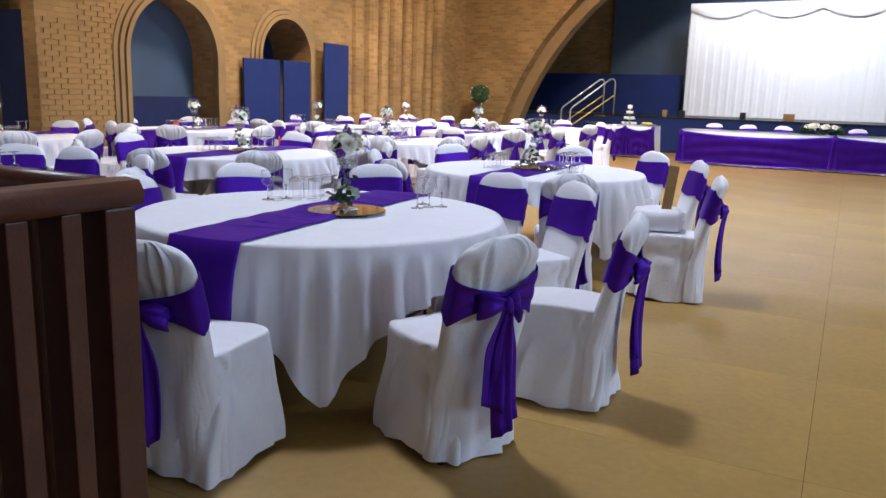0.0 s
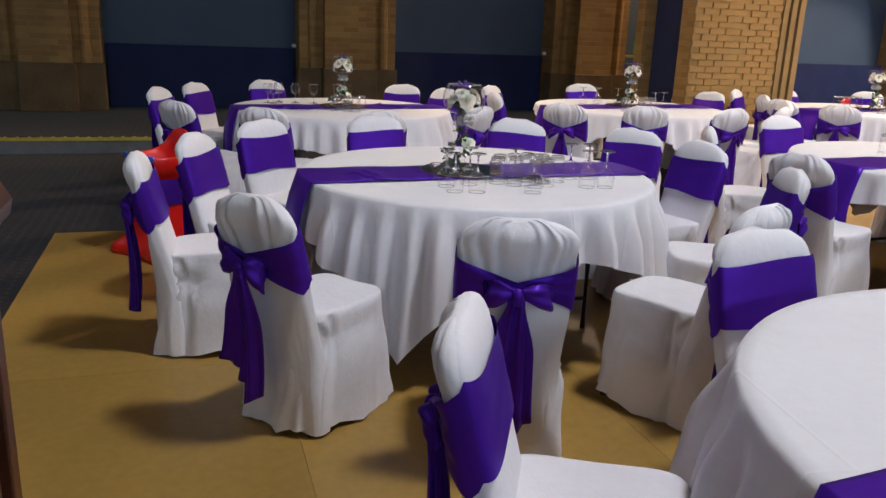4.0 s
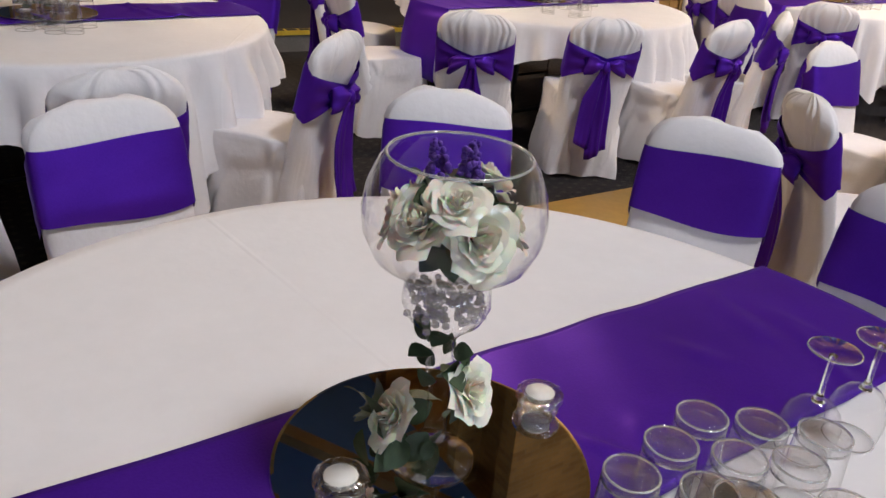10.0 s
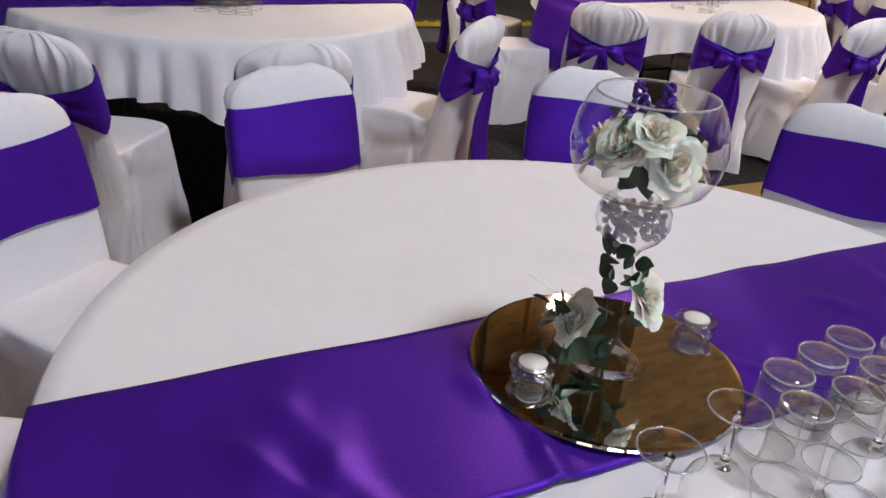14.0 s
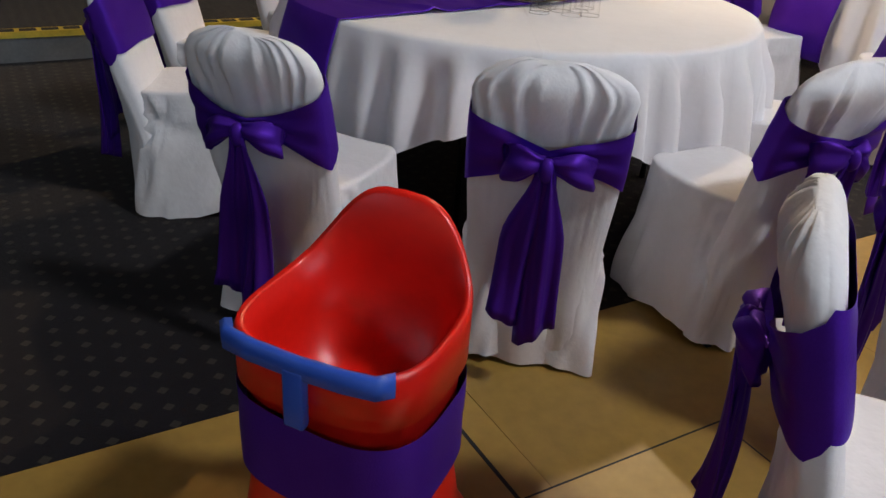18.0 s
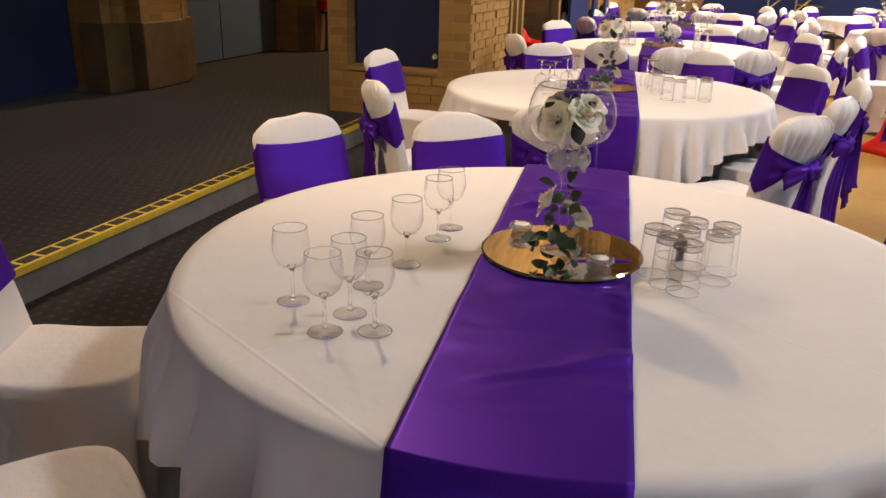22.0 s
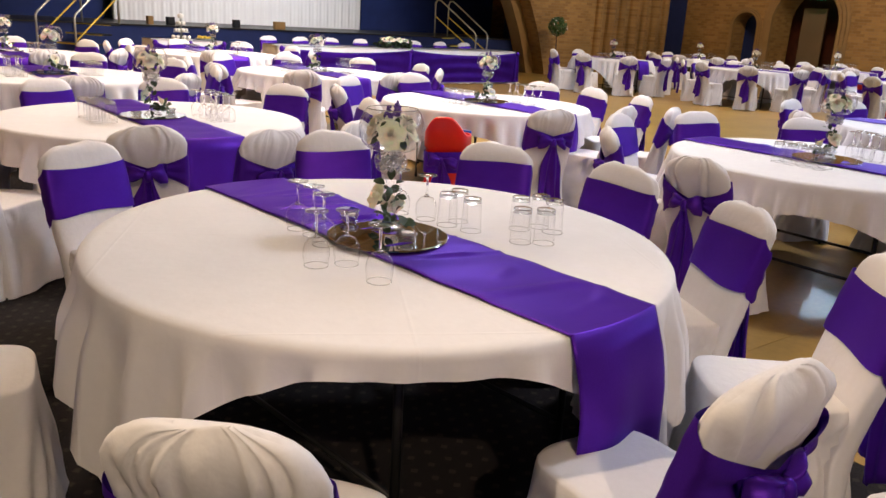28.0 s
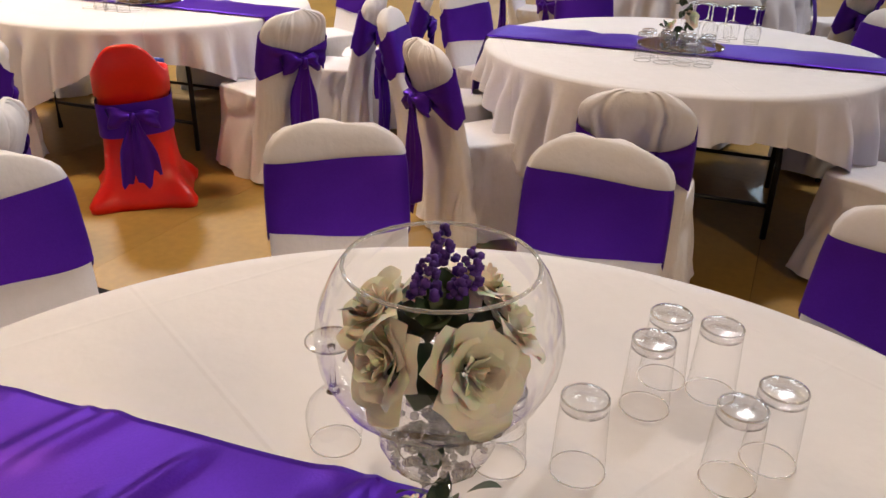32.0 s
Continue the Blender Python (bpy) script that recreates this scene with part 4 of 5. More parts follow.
# ---- centrepieces ----
def rose(seed, size=1.0):
    rnd = random.Random(seed)
    bm = bmesh.new()
    n = 24
    for k in range(n):
        f = k / (n - 1)
        a0 = k * 2.39996 + rnd.uniform(-0.2, 0.2)
        r0, h = (0.004 + 0.020 * f) * size, (0.034 - 0.010 * f + rnd.uniform(-0.003, 0.003)) * size
        flare, w = (0.002 + 0.029 * f ** 1.4) * size, (1.25 - 0.38 * f)
        grid = []
        for i in range(7):
            v = i / 6
            row = []
            for j in range(7):
                u = j / 6 * 2 - 1
                r = r0 * (0.45 + 0.55 * math.sin(v * 1.9)) + flare * v ** 2.2 + 0.0015 * size * math.sin(u * 5 + k)
                # outer petals narrow to a point
                ang = a0 + u * w * (0.5 + 0.5 * math.sin(min(1, v * 1.1 + 0.25) * math.pi * 0.62)) * (1 - 0.5 * f * smoothstep(0.62, 1.0, v))
                curl = -0.006 * size * f * max(0, v - 0.7) * 3
                row.append((r * math.cos(ang), r * math.sin(ang), h * v * (1 - 0.30 * u * u * v) + curl + 0.004 * (1 - f) * size))
            grid.append(row)
        loft(bm, grid, False)
    return bm


def leaf_spray(seed, n, spread, length=0.035):
    """n pointed leaves on short stalks round the origin."""
    rnd = random.Random(seed)
    bm = bmesh.new()
    for k in range(n):
        p = Vector((rnd.uniform(-1, 1) * spread[0], rnd.uniform(-1, 1) * spread[1], rnd.uniform(-1, 1) * spread[2]))
        q = Euler((rnd.uniform(-1.2, 1.2), rnd.uniform(-1.0, 1.0), math.atan2(p.y, p.x) - math.pi / 2 + rnd.uniform(-0.7, 0.7))).to_matrix()
        s = length * rnd.uniform(0.7, 1.25)
        rows = []
        for i in range(6):
            v = i / 5
            w = 0.36 * s * math.sin(math.pi * min(1, v * 0.96 + 0.03)) ** 0.8
            z = 0.18 * s * math.sin(v * 2.4)
            rows.append([p + q @ Vector((-w, v * s, z + 0.12 * w)), p + q @ Vector((0, v * s, z)), p + q @ Vector((w, v * s, z + 0.12 * w))])
        loft(bm, rows, False)
    return bm


def violet_sprig(seed):
    rnd = random.Random(seed)
    bm = bmesh.new()
    tip = Vector((rnd.uniform(-0.012, 0.012), rnd.uniform(-0.012, 0.012), 0.040))
    for k in range(44):
        h = (k + rnd.random()) / 44
        a, r = rnd.uniform(0, 6.28), 0.013 * (1 - 0.65 * h)
        q = tip * h + Vector((r * math.cos(a), r * math.sin(a), -0.014))
        bmesh.ops.create_icosphere(bm, subdivisions=1, radius=rnd.uniform(0.0032, 0.0055) * (1.1 - 0.4 * h), matrix=Matrix.Translation(q) @ Matrix.Diagonal((1, 1, rnd.uniform(0.7, 1.2), 1)))
    return bm


BOWL = [(0.03, 0.281), (0.07, 0.287), (0.096, 0.305), (0.109, 0.333), (0.112, 0.359), (0.107, 0.389), (0.095, 0.416), (0.088, 0.426), (0.0865, 0.4275), (0.0845, 0.426)]
NECK = [(0, 0), (0.055, 0), (0.058, 0.004), (0.05, 0.01), (0.028, 0.026), (0.016, 0.045), (0.013, 0.075), (0.014, 0.105), (0.02, 0.152), (0.014, 0.167), (0.015, 0.187), (0.026, 0.203), (0.048, 0.221), (0.057, 0.241), (0.055, 0.261), (0.042, 0.277)]


def make_vase(seed, low):
    v = thing("flower_vase", "tall fishbowl glass vase filled with cream roses and violet sprigs", "vase", "table centrepieces")
    bowl = part("bowl", lathe(BOWL, 40), BOWLGLASS, v, "round clear glass bowl")
    part("bowl_rim", rim(0.0855, 0.4272, 0.0018), RIMGLASS, bowl, "polished rim of the bowl")
    part("stem", lathe(NECK, 28), GLASS, v, "waisted clear glass stem")
    rnd = random.Random(seed)
    bm = bmesh.new()
    for k in range(170):
        a, r = rnd.uniform(0, 6.28), 0.050 * math.sqrt(rnd.random())
        bmesh.ops.create_icosphere(bm, subdivisions=1, radius=rnd.uniform(0.0038, 0.0062), matrix=Matrix.Translation((r * math.cos(a), r * math.sin(a), rnd.uniform(0.219, 0.266))))
    part("bead_filling", bm, BEADGLASS, v, "clear glass beads in the neck", False, kind="stuff")
    # a ring of roses against the glass, three on top, dark leaves between them
    for k, (a, r, z, tilt, size) in enumerate(((0, 0.052, 0.356, 62, 0.96), (75, 0.050, 0.358, 66, 1.02), (150, 0.050, 0.356, 62, 1.04), (218, 0.052, 0.366, 52, 0.94), (290, 0.050, 0.356, 64, 1.02), (35, 0.050, 0.388, 36, 0.82), (255, 0.046, 0.390, 32, 0.80))):
        a += rnd.uniform(-5, 5)
        o = part("rose", rose(seed * 10 + k, size), ROSE, v, "cream silk rose")
        o.matrix_basis = pose(r * math.cos(radians(a)), r * math.sin(radians(a)), z, 0, 0, a + 90) @ pose(0, 0, -0.012, tilt + rnd.uniform(-8, 8), rnd.uniform(-12, 12), 0)
    o = part("foliage", leaf_spray(seed, 44, (0.036, 0.036, 0.028), 0.046), LEAF, v, "dark green silk leaves", kind="stuff")
    o.matrix_basis = pose(0, 0, 0.346)
    for k, (dx, dy) in enumerate(((0.012, 0.010), (-0.022, 0.0), (0.008, -0.024))):
        o = part("violet_sprig", violet_sprig(seed + k), VIOLET, v, "purple filler flowers", kind="stuff")
        o.matrix_basis = pose(dx, dy, 0.410 + 0.007 * k)
    # roses twined round the foot
    for k, (a, r, z, tilt) in enumerate(((low[0], 0.036, 0.135, 62), (low[1], 0.050, 0.085, 56))):
        o = part("rose", rose(seed * 10 + 50 + k, 0.95), ROSE, v, "cream silk rose")
        o.matrix_basis = pose(r * math.cos(radians(a)), r * math.sin(radians(a)), z, 0, 0, a + 90) @ pose(0, 0, -0.01, tilt, 0, 0)
    o = part("foliage", leaf_spray(seed + 3, 20, (0.030, 0.030, 0.085), 0.040), LEAF, v, "dark green silk leaves", kind="stuff")
    o.matrix_basis = pose(0, 0, 0.105)
    o = part("foliage", leaf_spray(seed + 5, 14, (0.034, 0.034, 0.022), 0.048), LEAF, v, "trailing dark green silk leaves", kind="stuff")
    o.matrix_basis = pose(-0.052, 0.020, 0.052)
    return v


def make_candle():
    c = thing("candle_holder", "small faceted crystal candle holder with a white tea light", "candle holder", "candle holders")
    part("holder", lathe([(0.0, 0.0), (0.027, 0.0), (0.030, 0.003), (0.026, 0.008), (0.022, 0.011), (0.029, 0.014), (0.0345, 0.020), (0.0335, 0.027), (0.027, 0.031), (0.0215, 0.029), (0.0215, 0.021), (0.0, 0.021)], 12), CRYSTAL, c, "cut crystal holder", False)
    part("candle", lathe([(0.0, 0.0215), (0.0205, 0.0215), (0.0205, 0.028), (0.0, 0.0285)], 16), WAX, c, "white tea light")
    return c


def plate_mesh():
    bm = lathe([(0.0, 0.0), (0.200, 0.0), (0.202, 0.002), (0.2005, 0.005), (0.196, 0.006), (0.0, 0.006)], 64)
    return finish("mirror_plate", bm, MIRROR, False)


VASES = [make_vase(1, (197, 72)), make_vase(2, (-45, 190)), make_vase(3, (88, -37))]
CANDLE = make_candle()
PLATE = plate_mesh()
RUN = HT + 0.0125
# glass places on the cloth of the four tables that are passed closely
WINE2 = [(0.368, -0.27), (0.339, -0.152), (0.485, -0.27), (0.509, -0.177), (0.245, 0.395), (0.259, 0.486), (0.462, 0.374), (0.481, 0.456), (0.551, 0.066), (0.377, 0.05)]
TUMB2 = [(0.221, 0.18), (0.266, 0.236), (0.315, 0.291), (0.24, 0.105), (0.294, 0.159), (0.335, 0.213), (0.256, 0.026), (0.316, 0.082), (0.318, -0.009), (0.431, 0.13), (0.406, 0.196)]
WINE3 = [(-0.475, -0.49), (-0.345, -0.60), (-0.335, -0.505), (-0.255, -0.562), (-0.36, -0.355), (-0.327, -0.20), (-0.318, 0.008), (-0.316, 0.107)]
TUMB3 = [(0.276, 0.109), (0.321, 0.049), (0.394, 0.038), (0.305, -0.026), (0.379, -0.03), (0.24, -0.037), (0.273, -0.095), (0.312, -0.127)]
WINE4 = [(-0.226, 0.199), (-0.214, 0.107), (-0.238, -0.007), (-0.359, -0.186), (-0.273, -0.214), (-0.271, -0.392), (0.255, 0.123), (0.216, 0.241)]
TUMB4 = [(0.574, -0.144), (0.569, -0.22), (0.486, -0.134), (0.306, -0.08), (0.373, -0.266), (0.438, -0.312), (0.346, 0.045), (0.276, 0.021)]
CLOSE = {1: (WINE2, TUMB2, True), 2: (WINE3, TUMB3, False), 3: (WINE4, TUMB4, True)}
VASE_AT = {0: (0.118, 0.045), 1: (0.040, -0.088), 2: (0.012, -0.002), 3: (0.008, -0.005)}
CANDLES = {0: ((0.02, 0.15), (0.22, -0.06)), 1: ((0.045, -0.218), (0.020, 0.100)), 2: ((-0.11, 0.08), (0.12, -0.10)), 3: ((-0.05, 0.155), (-0.004, -0.135))}
g = random.Random(11)
vused = [False, False, False]
cused = False
for k, ((tx, ty), ct, cs, rt, chairs) in enumerate(SETS):
    vx, vy = VASE_AT.get(k, (0, 0))
    p = tagged(new("mirror_plate", PLATE), "round mirror plate under a vase on the purple runner", "mirror plate", "mirror plates")
    p.matrix_basis = pose(tx + vx - 0.025 * (k == 3), ty + vy - 0.035 * (k == 3), RUN + 0.004)
    z = RUN + 0.0105
    wide = {1: 0.91, 2: 0.93, 3: 0.965}.get(k, 0.94)
    kind = {1: 1, 3: 2}.get(k, k % 3)
    put(VASES[kind], pose(tx + vx, ty + vy, z, 0, 0, {1: 69, 3: 84}.get(k, 37 * k + 20)) @ Matrix.Diagonal((wide, wide, 0.945 if k == 1 else 0.955, 1)), vused[kind])
    vused[kind] = True
    for cx, cy in CANDLES.get(k, ((0.13, 0.05), (-0.12, -0.07))):
        put(CANDLE, pose(tx + cx, ty + cy, z), cused)
        cused = True
    if k == 0:
        wines, tumbs, up = [(0.33, 0.41), (0.41, 0.54), (0.28, 0.56), (0.36, 0.49), (-0.50, 0.17), (-0.46, 0.28)], [(-0.52, 0.26), (-0.45, 0.19), (-0.39, 0.27), (-0.37, 0.38), (-0.44, 0.37), (-0.30, 0.33), (-0.38, 0.48), (-0.30, 0.45), (-0.38, 0.57)], False
    elif k in CLOSE:
        wines, tumbs, up = CLOSE[k]
    else:
        side = g.choice((-1, 1))
        wines = [(side * (0.30 + 0.085 * (i % 2)) + g.uniform(-0.015, 0.015), -0.28 + 0.1 * (i // 2) + g.uniform(-0.02, 0.02)) for i in range(8)]
        tumbs = [(-side * (0.29 + 0.085 * (i % 2)) + g.uniform(-0.008, 0.008), -0.15 + 0.085 * (i // 2)) for i in range(8)]
        up = k % 3 != 0
    for x, y in wines:
        wine_glass(tx + x, ty + y, TOP + 0.001, up)
    for x, y in tumbs:
        tumbler(tx + x, ty + y, TOP + 0.001)


# ---- red moulded high chairs ----
def make_high_chair():
    h = thing("high_chair", "red moulded plastic high chair with blue strap and purple sash", "high chair", "red high chairs")
    bm = bmesh.new()
    n = 72

    def ring(z, hx, hy, lobes=0.0, rim=0.0, cy=0.0):
        out = []
        for i in range(n):
            a = 2 * math.pi * i / n
            c, s = math.cos(a), math.sin(a)
            u, v = math.copysign(abs(c) ** 0.62, c), math.copysign(abs(s) ** 0.62, s)
            foot = lobes * max(0, math.sin(2 * a) ** 2) ** 2
            up = rim * math.exp(-((((math.degrees(a) + 90 + 180) % 360) - 180) / 46) ** 2)
            out.append((u * hx * (1 + foot), v * hy * (1 + foot) + cy, z + up))
        return out
    rings = [ring(0.0, 0.255, 0.255, 0.30), ring(0.035, 0.262, 0.262, 0.30), ring(0.075, 0.245, 0.245, 0.24), ring(0.13, 0.215, 0.212, 0.12), ring(0.20, 0.198, 0.195, 0.04), ring(0.32, 0.186, 0.182), ring(0.45, 0.182, 0.176), ring(0.56, 0.184, 0.178),
             ring(0.565, 0.197, 0.190), ring(0.655, 0.197, 0.192, 0, 0.145), ring(0.668, 0.192, 0.187, 0, 0.155), ring(0.662, 0.180, 0.174, 0, 0.15), ring(0.60, 0.170, 0.163, 0, 0.09), ring(0.47, 0.150, 0.145), ring(0.462, 0.02, 0.02)]
    loft(bm, rings, True, True, True)
    bmesh.ops.recalc_face_normals(bm, faces=bm.faces)
    part("body", bm, RED, h, "hollow red plastic body with flared feet")
    bm = bmesh.new()
    rr = []
    for x, y in ((0.168, 0.166), (0.145, 0.190), (0.09, 0.199), (0.0, 0.203), (-0.09, 0.199), (-0.145, 0.190), (-0.168, 0.166)):
        rr.append([(x, y, 0.645), (x * 1.03, y + 0.008, 0.648), (x * 1.03, y + 0.008, 0.680), (x, y, 0.684), (x * 0.96, y - 0.012, 0.680), (x * 0.96, y - 0.012, 0.650)])
    loft(bm, rr, True, True, True)
    strap = part("strap", bm, STRAP, h, "blue plastic front strap")
    part("strap_post", boxes((-0.02, 0.19, 0.55, 0.02, 0.212, 0.66), bevel=0.005), STRAP, strap, "blue plastic post")
    bm = bmesh.new()
    rr = []
    for k in range(8):
        s = k / 7
        ringp = []
        for x, y, z in ring(0.37 + 0.17 * s, 0.194, 0.189):
            w = 0.004 * math.sin(9 * s + 3 * x * 9)
            ringp.append((x * (1.02 + w), y * (1.02 + w), z + 0.012 * math.sin(8 * x)))
        rr.append(ringp)
    loft(bm, rr)
    sash = part("sash", bm, SATIN, h, "purple satin sash")
    for s in (-1, 1):
        o = part("bow_loop", bow_loop(s, 4), SATIN, sash)
        o.matrix_basis = pose(0, 0.145, -0.20)
        o = part("sash_tail", sash_tail(s, 4), SATIN, sash)
        o.matrix_basis = pose(0, 0.140, -0.20)
    kn = bmesh.new()
    bmesh.ops.create_icosphere(kn, subdivisions=2, radius=1, matrix=Matrix.Translation((0, -0.215, 0.468)) @ Matrix.Diagonal((0.024, 0.020, 0.034, 1)))
    part("knot", kn, SATIN, sash)
    return h


HIGH = make_high_chair()
SMALL = Matrix.Diagonal((0.86, 0.86, 0.93, 1))
HIGH.matrix_basis = pose(-6.62, 3.17, 0, 0, 0, -144) @ SMALL
for x, y, r in ((-6.36, 10.17, -50), (-9.9, 11.8, -90), (7.2, 13.6, 60), (1.2, 10.2, 100)):
    copy_thing(HIGH, pose(x, y, 0, 0, 0, r))


# ---- railing at the start ----
rail = thing("railing", "dark red varnished wooden railing round a stair corner", "railing")
PROFILE = ((-0.05, 0.1), (-0.055, 0.5), (-0.04, 0.95), (0, 1.0), (0.04, 0.95), (0.055, 0.5), (0.05, 0.1), (0.03, 0.0), (-0.03, 0.0))
for turn, long in ((-90, 1.25), (180, 1.6)):
    run = pose(0, 0, 0, 0, 0, turn)
    bm = bmesh.new()
    loft(bm, [[run @ Vector((x, y, 1.138 + z * 0.062)) for y, z in PROFILE] for x in (-0.045 if turn == -90 else 0.055, 0.5, long)], True, True, True)
    part("handrail", bm, DARKWOOD, rail, "rounded dark wood handrail")
    for i in range(int((long - 0.1) / 0.115)):
        x = 0.10 + 0.115 * i
        bm = boxes((x, -0.038, 0.06, x + 0.045, 0.038, 1.140), bevel=0.004)
        bm.transform(run)
        part("baluster", bm, DARKWOOD, rail, "", False)
    bm = boxes((0.04, -0.03, 0.05, long, 0.03, 0.11), bevel=0.004)
    bm.transform(run)
    part("bottom_rail", bm, DARKWOOD, rail, "", False)
part("newel_post", boxes((-0.04, -0.045, 0, 0.04, 0.032, 1.140), bevel=0.006), DARKWOOD, rail, "square corner post", False)
rail.matrix_basis = pose(-1.245, 3.03, 0) @ Matrix.Diagonal((1, 1, 0.975, 1))


# ---- stage: drape, head table, cake table, steps, plants ----
def drape_sheet(x0, x1, z0, z1, folds, depth, seed):
    rnd = random.Random(seed)
    p = [rnd.uniform(0, 6.28) for _ in range(4)]
    bm = bmesh.new()
    n, m = 260, 8
    rows = []
    for k in range(m + 1):
        s = k / m
        row = []
        for i in range(n + 1):
            t = i / n
            a = t * folds * 6.283
            y = depth * (0.6 * math.sin(a + p[0] + 1.5 * math.sin(t * 17 + p[1])) + 0.4 * math.sin(a * 2.3 + p[2] + 0.6 * s)) * (0.7 + 0.3 * s)
            row.append((x0 + (x1 - x0) * t, y, z1 + (z0 - z1) * s))
        rows.append(row)
    loft(bm, rows, False)
    return bm


backdrop = thing("stage_drape", "tall white pleated voile drape with a swagged pelmet on the stage", "drape")
backdrop.matrix_basis = pose(0, 26.52, 0)
part("curtain", drape_sheet(-4.43, 2.60, 0.94, 4.14, 26, 0.02, 3), DRAPE, backdrop, "white pleated curtain")
for i in range(4):
    x0 = -4.43 + 7.03 * i / 4
    bm = bmesh.new()
    rows = []
    for k in range(9):
        s = k / 8
        rows.append([(x0 + 7.03 / 4 * t, -0.07 - 0.05 * math.sin(s * 3.1) - 0.01 * math.sin(s * 25), 4.16 - s * (0.18 + 0.24 * math.sin(math.pi * t))) for t in (j / 24 for j in range(25))])
    loft(bm, rows, False)
    part("swag", bm, DRAPE, backdrop, "white swagged pelmet")
part("crossbar", tube([(-4.45, 0, 4.17), (2.62, 0, 4.17)], 0.02, 8), STEEL, backdrop)
for x in (-4.45, 2.62):
    part("upright", tube([(x, 0.05, 0.93), (x, 0.05, 4.17)], 0.02, 8), STEEL, backdrop)


def skirted_table(name, label, x0, x1, y0, y1, swags):
    t = thing(name, label, "table")
    part("tabletop", boxes((x0, y0, 0.72, x1, y1, 0.75), bevel=0.006), WOODRED, t)
    bm = bmesh.new()
    pts = rounded((x1 - x0) / 2 + 0.01, (y1 - y0) / 2 + 0.01, 0.03, 4)
    rings = []
    for z, o in ((0.754, -0.02), (0.752, 0.0), (0.73, 0.006), (0.5, 0.012), (0.25, 0.02), (0.02, 0.03)):
        ring = []
        m = 240
        per = [(0, 0)]
        for i in range(len(pts)):
            a, b = Vector(pts[i]), Vector(pts[(i + 1) % len(pts)])
            k = max(1, int((b - a).length / 0.05))
            for j in range(k):
                q = a.lerp(b, j / k)
                w = o * (1 + 0.8 * math.sin((q.x + q.y) * 26)) if z < 0.7 else o
                d = Vector((q.x / ((x1 - x0) / 2), q.y / ((y1 - y0) / 2)))
                ring.append(((x0 + x1) / 2 + q.x + math.copysign(w, q.x) * (abs(d.x) > 0.97), (y0 + y1) / 2 + q.y + math.copysign(w, q.y) * (abs(d.y) > 0.9), z))
        rings.append(ring)
    loft(bm, rings[::-1], True, False, True)
    bmesh.ops.recalc_face_normals(bm, faces=bm.faces)
    part("cloth", bm, WHITE, t, "white cloth to the floor")
    step = (x1 - x0) / swags
    for i in range(swags):
        a = x0 + step * i
        bm = bmesh.new()
        rows = []
        for k in range(15):
            s = k / 14
            row = []
            for j in range(37):
                u = j / 36
                sag = 0.16 * math.sin(math.pi * u) ** 0.8
                top = 0.735 - sag * 0.55
                z = top - (top - 0.05) * s
                fold = 0.014 * math.sin(18 * s + 5 * math.sin(math.pi * u) + i) * math.sin(math.pi * u) ** 0.5 + 0.02 * math.cos(u * 6.28 * 5) * s * 0.5
                row.append((a + step * u, y0 - 0.085 - fold, z))
            rows.append(row)
        loft(bm, rows, False)
        bmesh.ops.solidify(bm, geom=bm.faces[:], thickness=0.003)
        part("swag", bm, SATIN, t, "purple satin swag")
    for i in range(swags + 1):
        x = x0 + step * i
        kn = bmesh.new()
        bmesh.ops.create_icosphere(kn, subdivisions=2, radius=1, matrix=Matrix.Translation((x, y0 - 0.11, 0.70)) @ Matrix.Diagonal((0.05, 0.035, 0.06, 1)))
        part("knot", kn, SATIN, t)
        bm = bmesh.new()
        rows = []
        for k in range(10):
            s = k / 9
            rows.append([(x + (0.03 + 0.06 * s) * (j / 6 * 2 - 1), y0 - 0.115 - 0.018 * math.sin(j * 1.7), 0.70 - 0.64 * s) for j in range(7)])
        loft(bm, rows, False)
        bmesh.ops.solidify(bm, geom=bm.faces[:], thickness=0.003)
        part("tail", bm, SATIN, t)
    for sx in (x0 + 0.1, x1 - 0.1):
        for sy in (y0 + 0.1, y1 - 0.1):
            part("leg", tube([(sx, sy, 0), (sx, sy, 0.72)], 0.015, 6), DARKMETAL, t)
    return t


skirted_table("head_table", "long head table with a white cloth and purple satin swags", -3.17, 2.92, 19.85, 20.6, 2)
skirted_table("cake_table", "small cake table with a white cloth and purple swags", -5.3, -3.98, 20.7, 21.35, 2)
for i in range(8):
    v = i % 3
    put(CHAIR[v], pose(-2.72 + 0.75 * i, 21.05, 0, 0, 0, 180), True)

cake = thing("wedding_cake", "tiered silver and white cake stand with small cakes", "cake")
for r, z in ((0.20, 0.0), (0.15, 0.13), (0.10, 0.26)):
    part("tier", lathe([(0, z), (r, z), (r, z + 0.012), (0.02, z + 0.016), (0.02, z + 0.13), (0, z + 0.13)], 24), STEEL, cake, "silver cake tier")
    for k in range(8 if r > 0.12 else 5):
        a = 6.283 * k / (8 if r > 0.12 else 5)
        part("small_cake", lathe([(0, z + 0.013), (0.026, z + 0.013), (0.034, z + 0.05), (0.03, z + 0.068), (0, z + 0.078)], 10).copy(), WAX, cake).location = ((r - 0.045) * math.cos(a), (r - 0.045) * math.sin(a), 0)
part("top_tier", lathe([(0, 0.39), (0.055, 0.39), (0.055, 0.46), (0.04, 0.475), (0, 0.48)], 20), WAX, cake, "white top cake")
cake.matrix_basis = pose(-4.66, 21.03, 0.756)

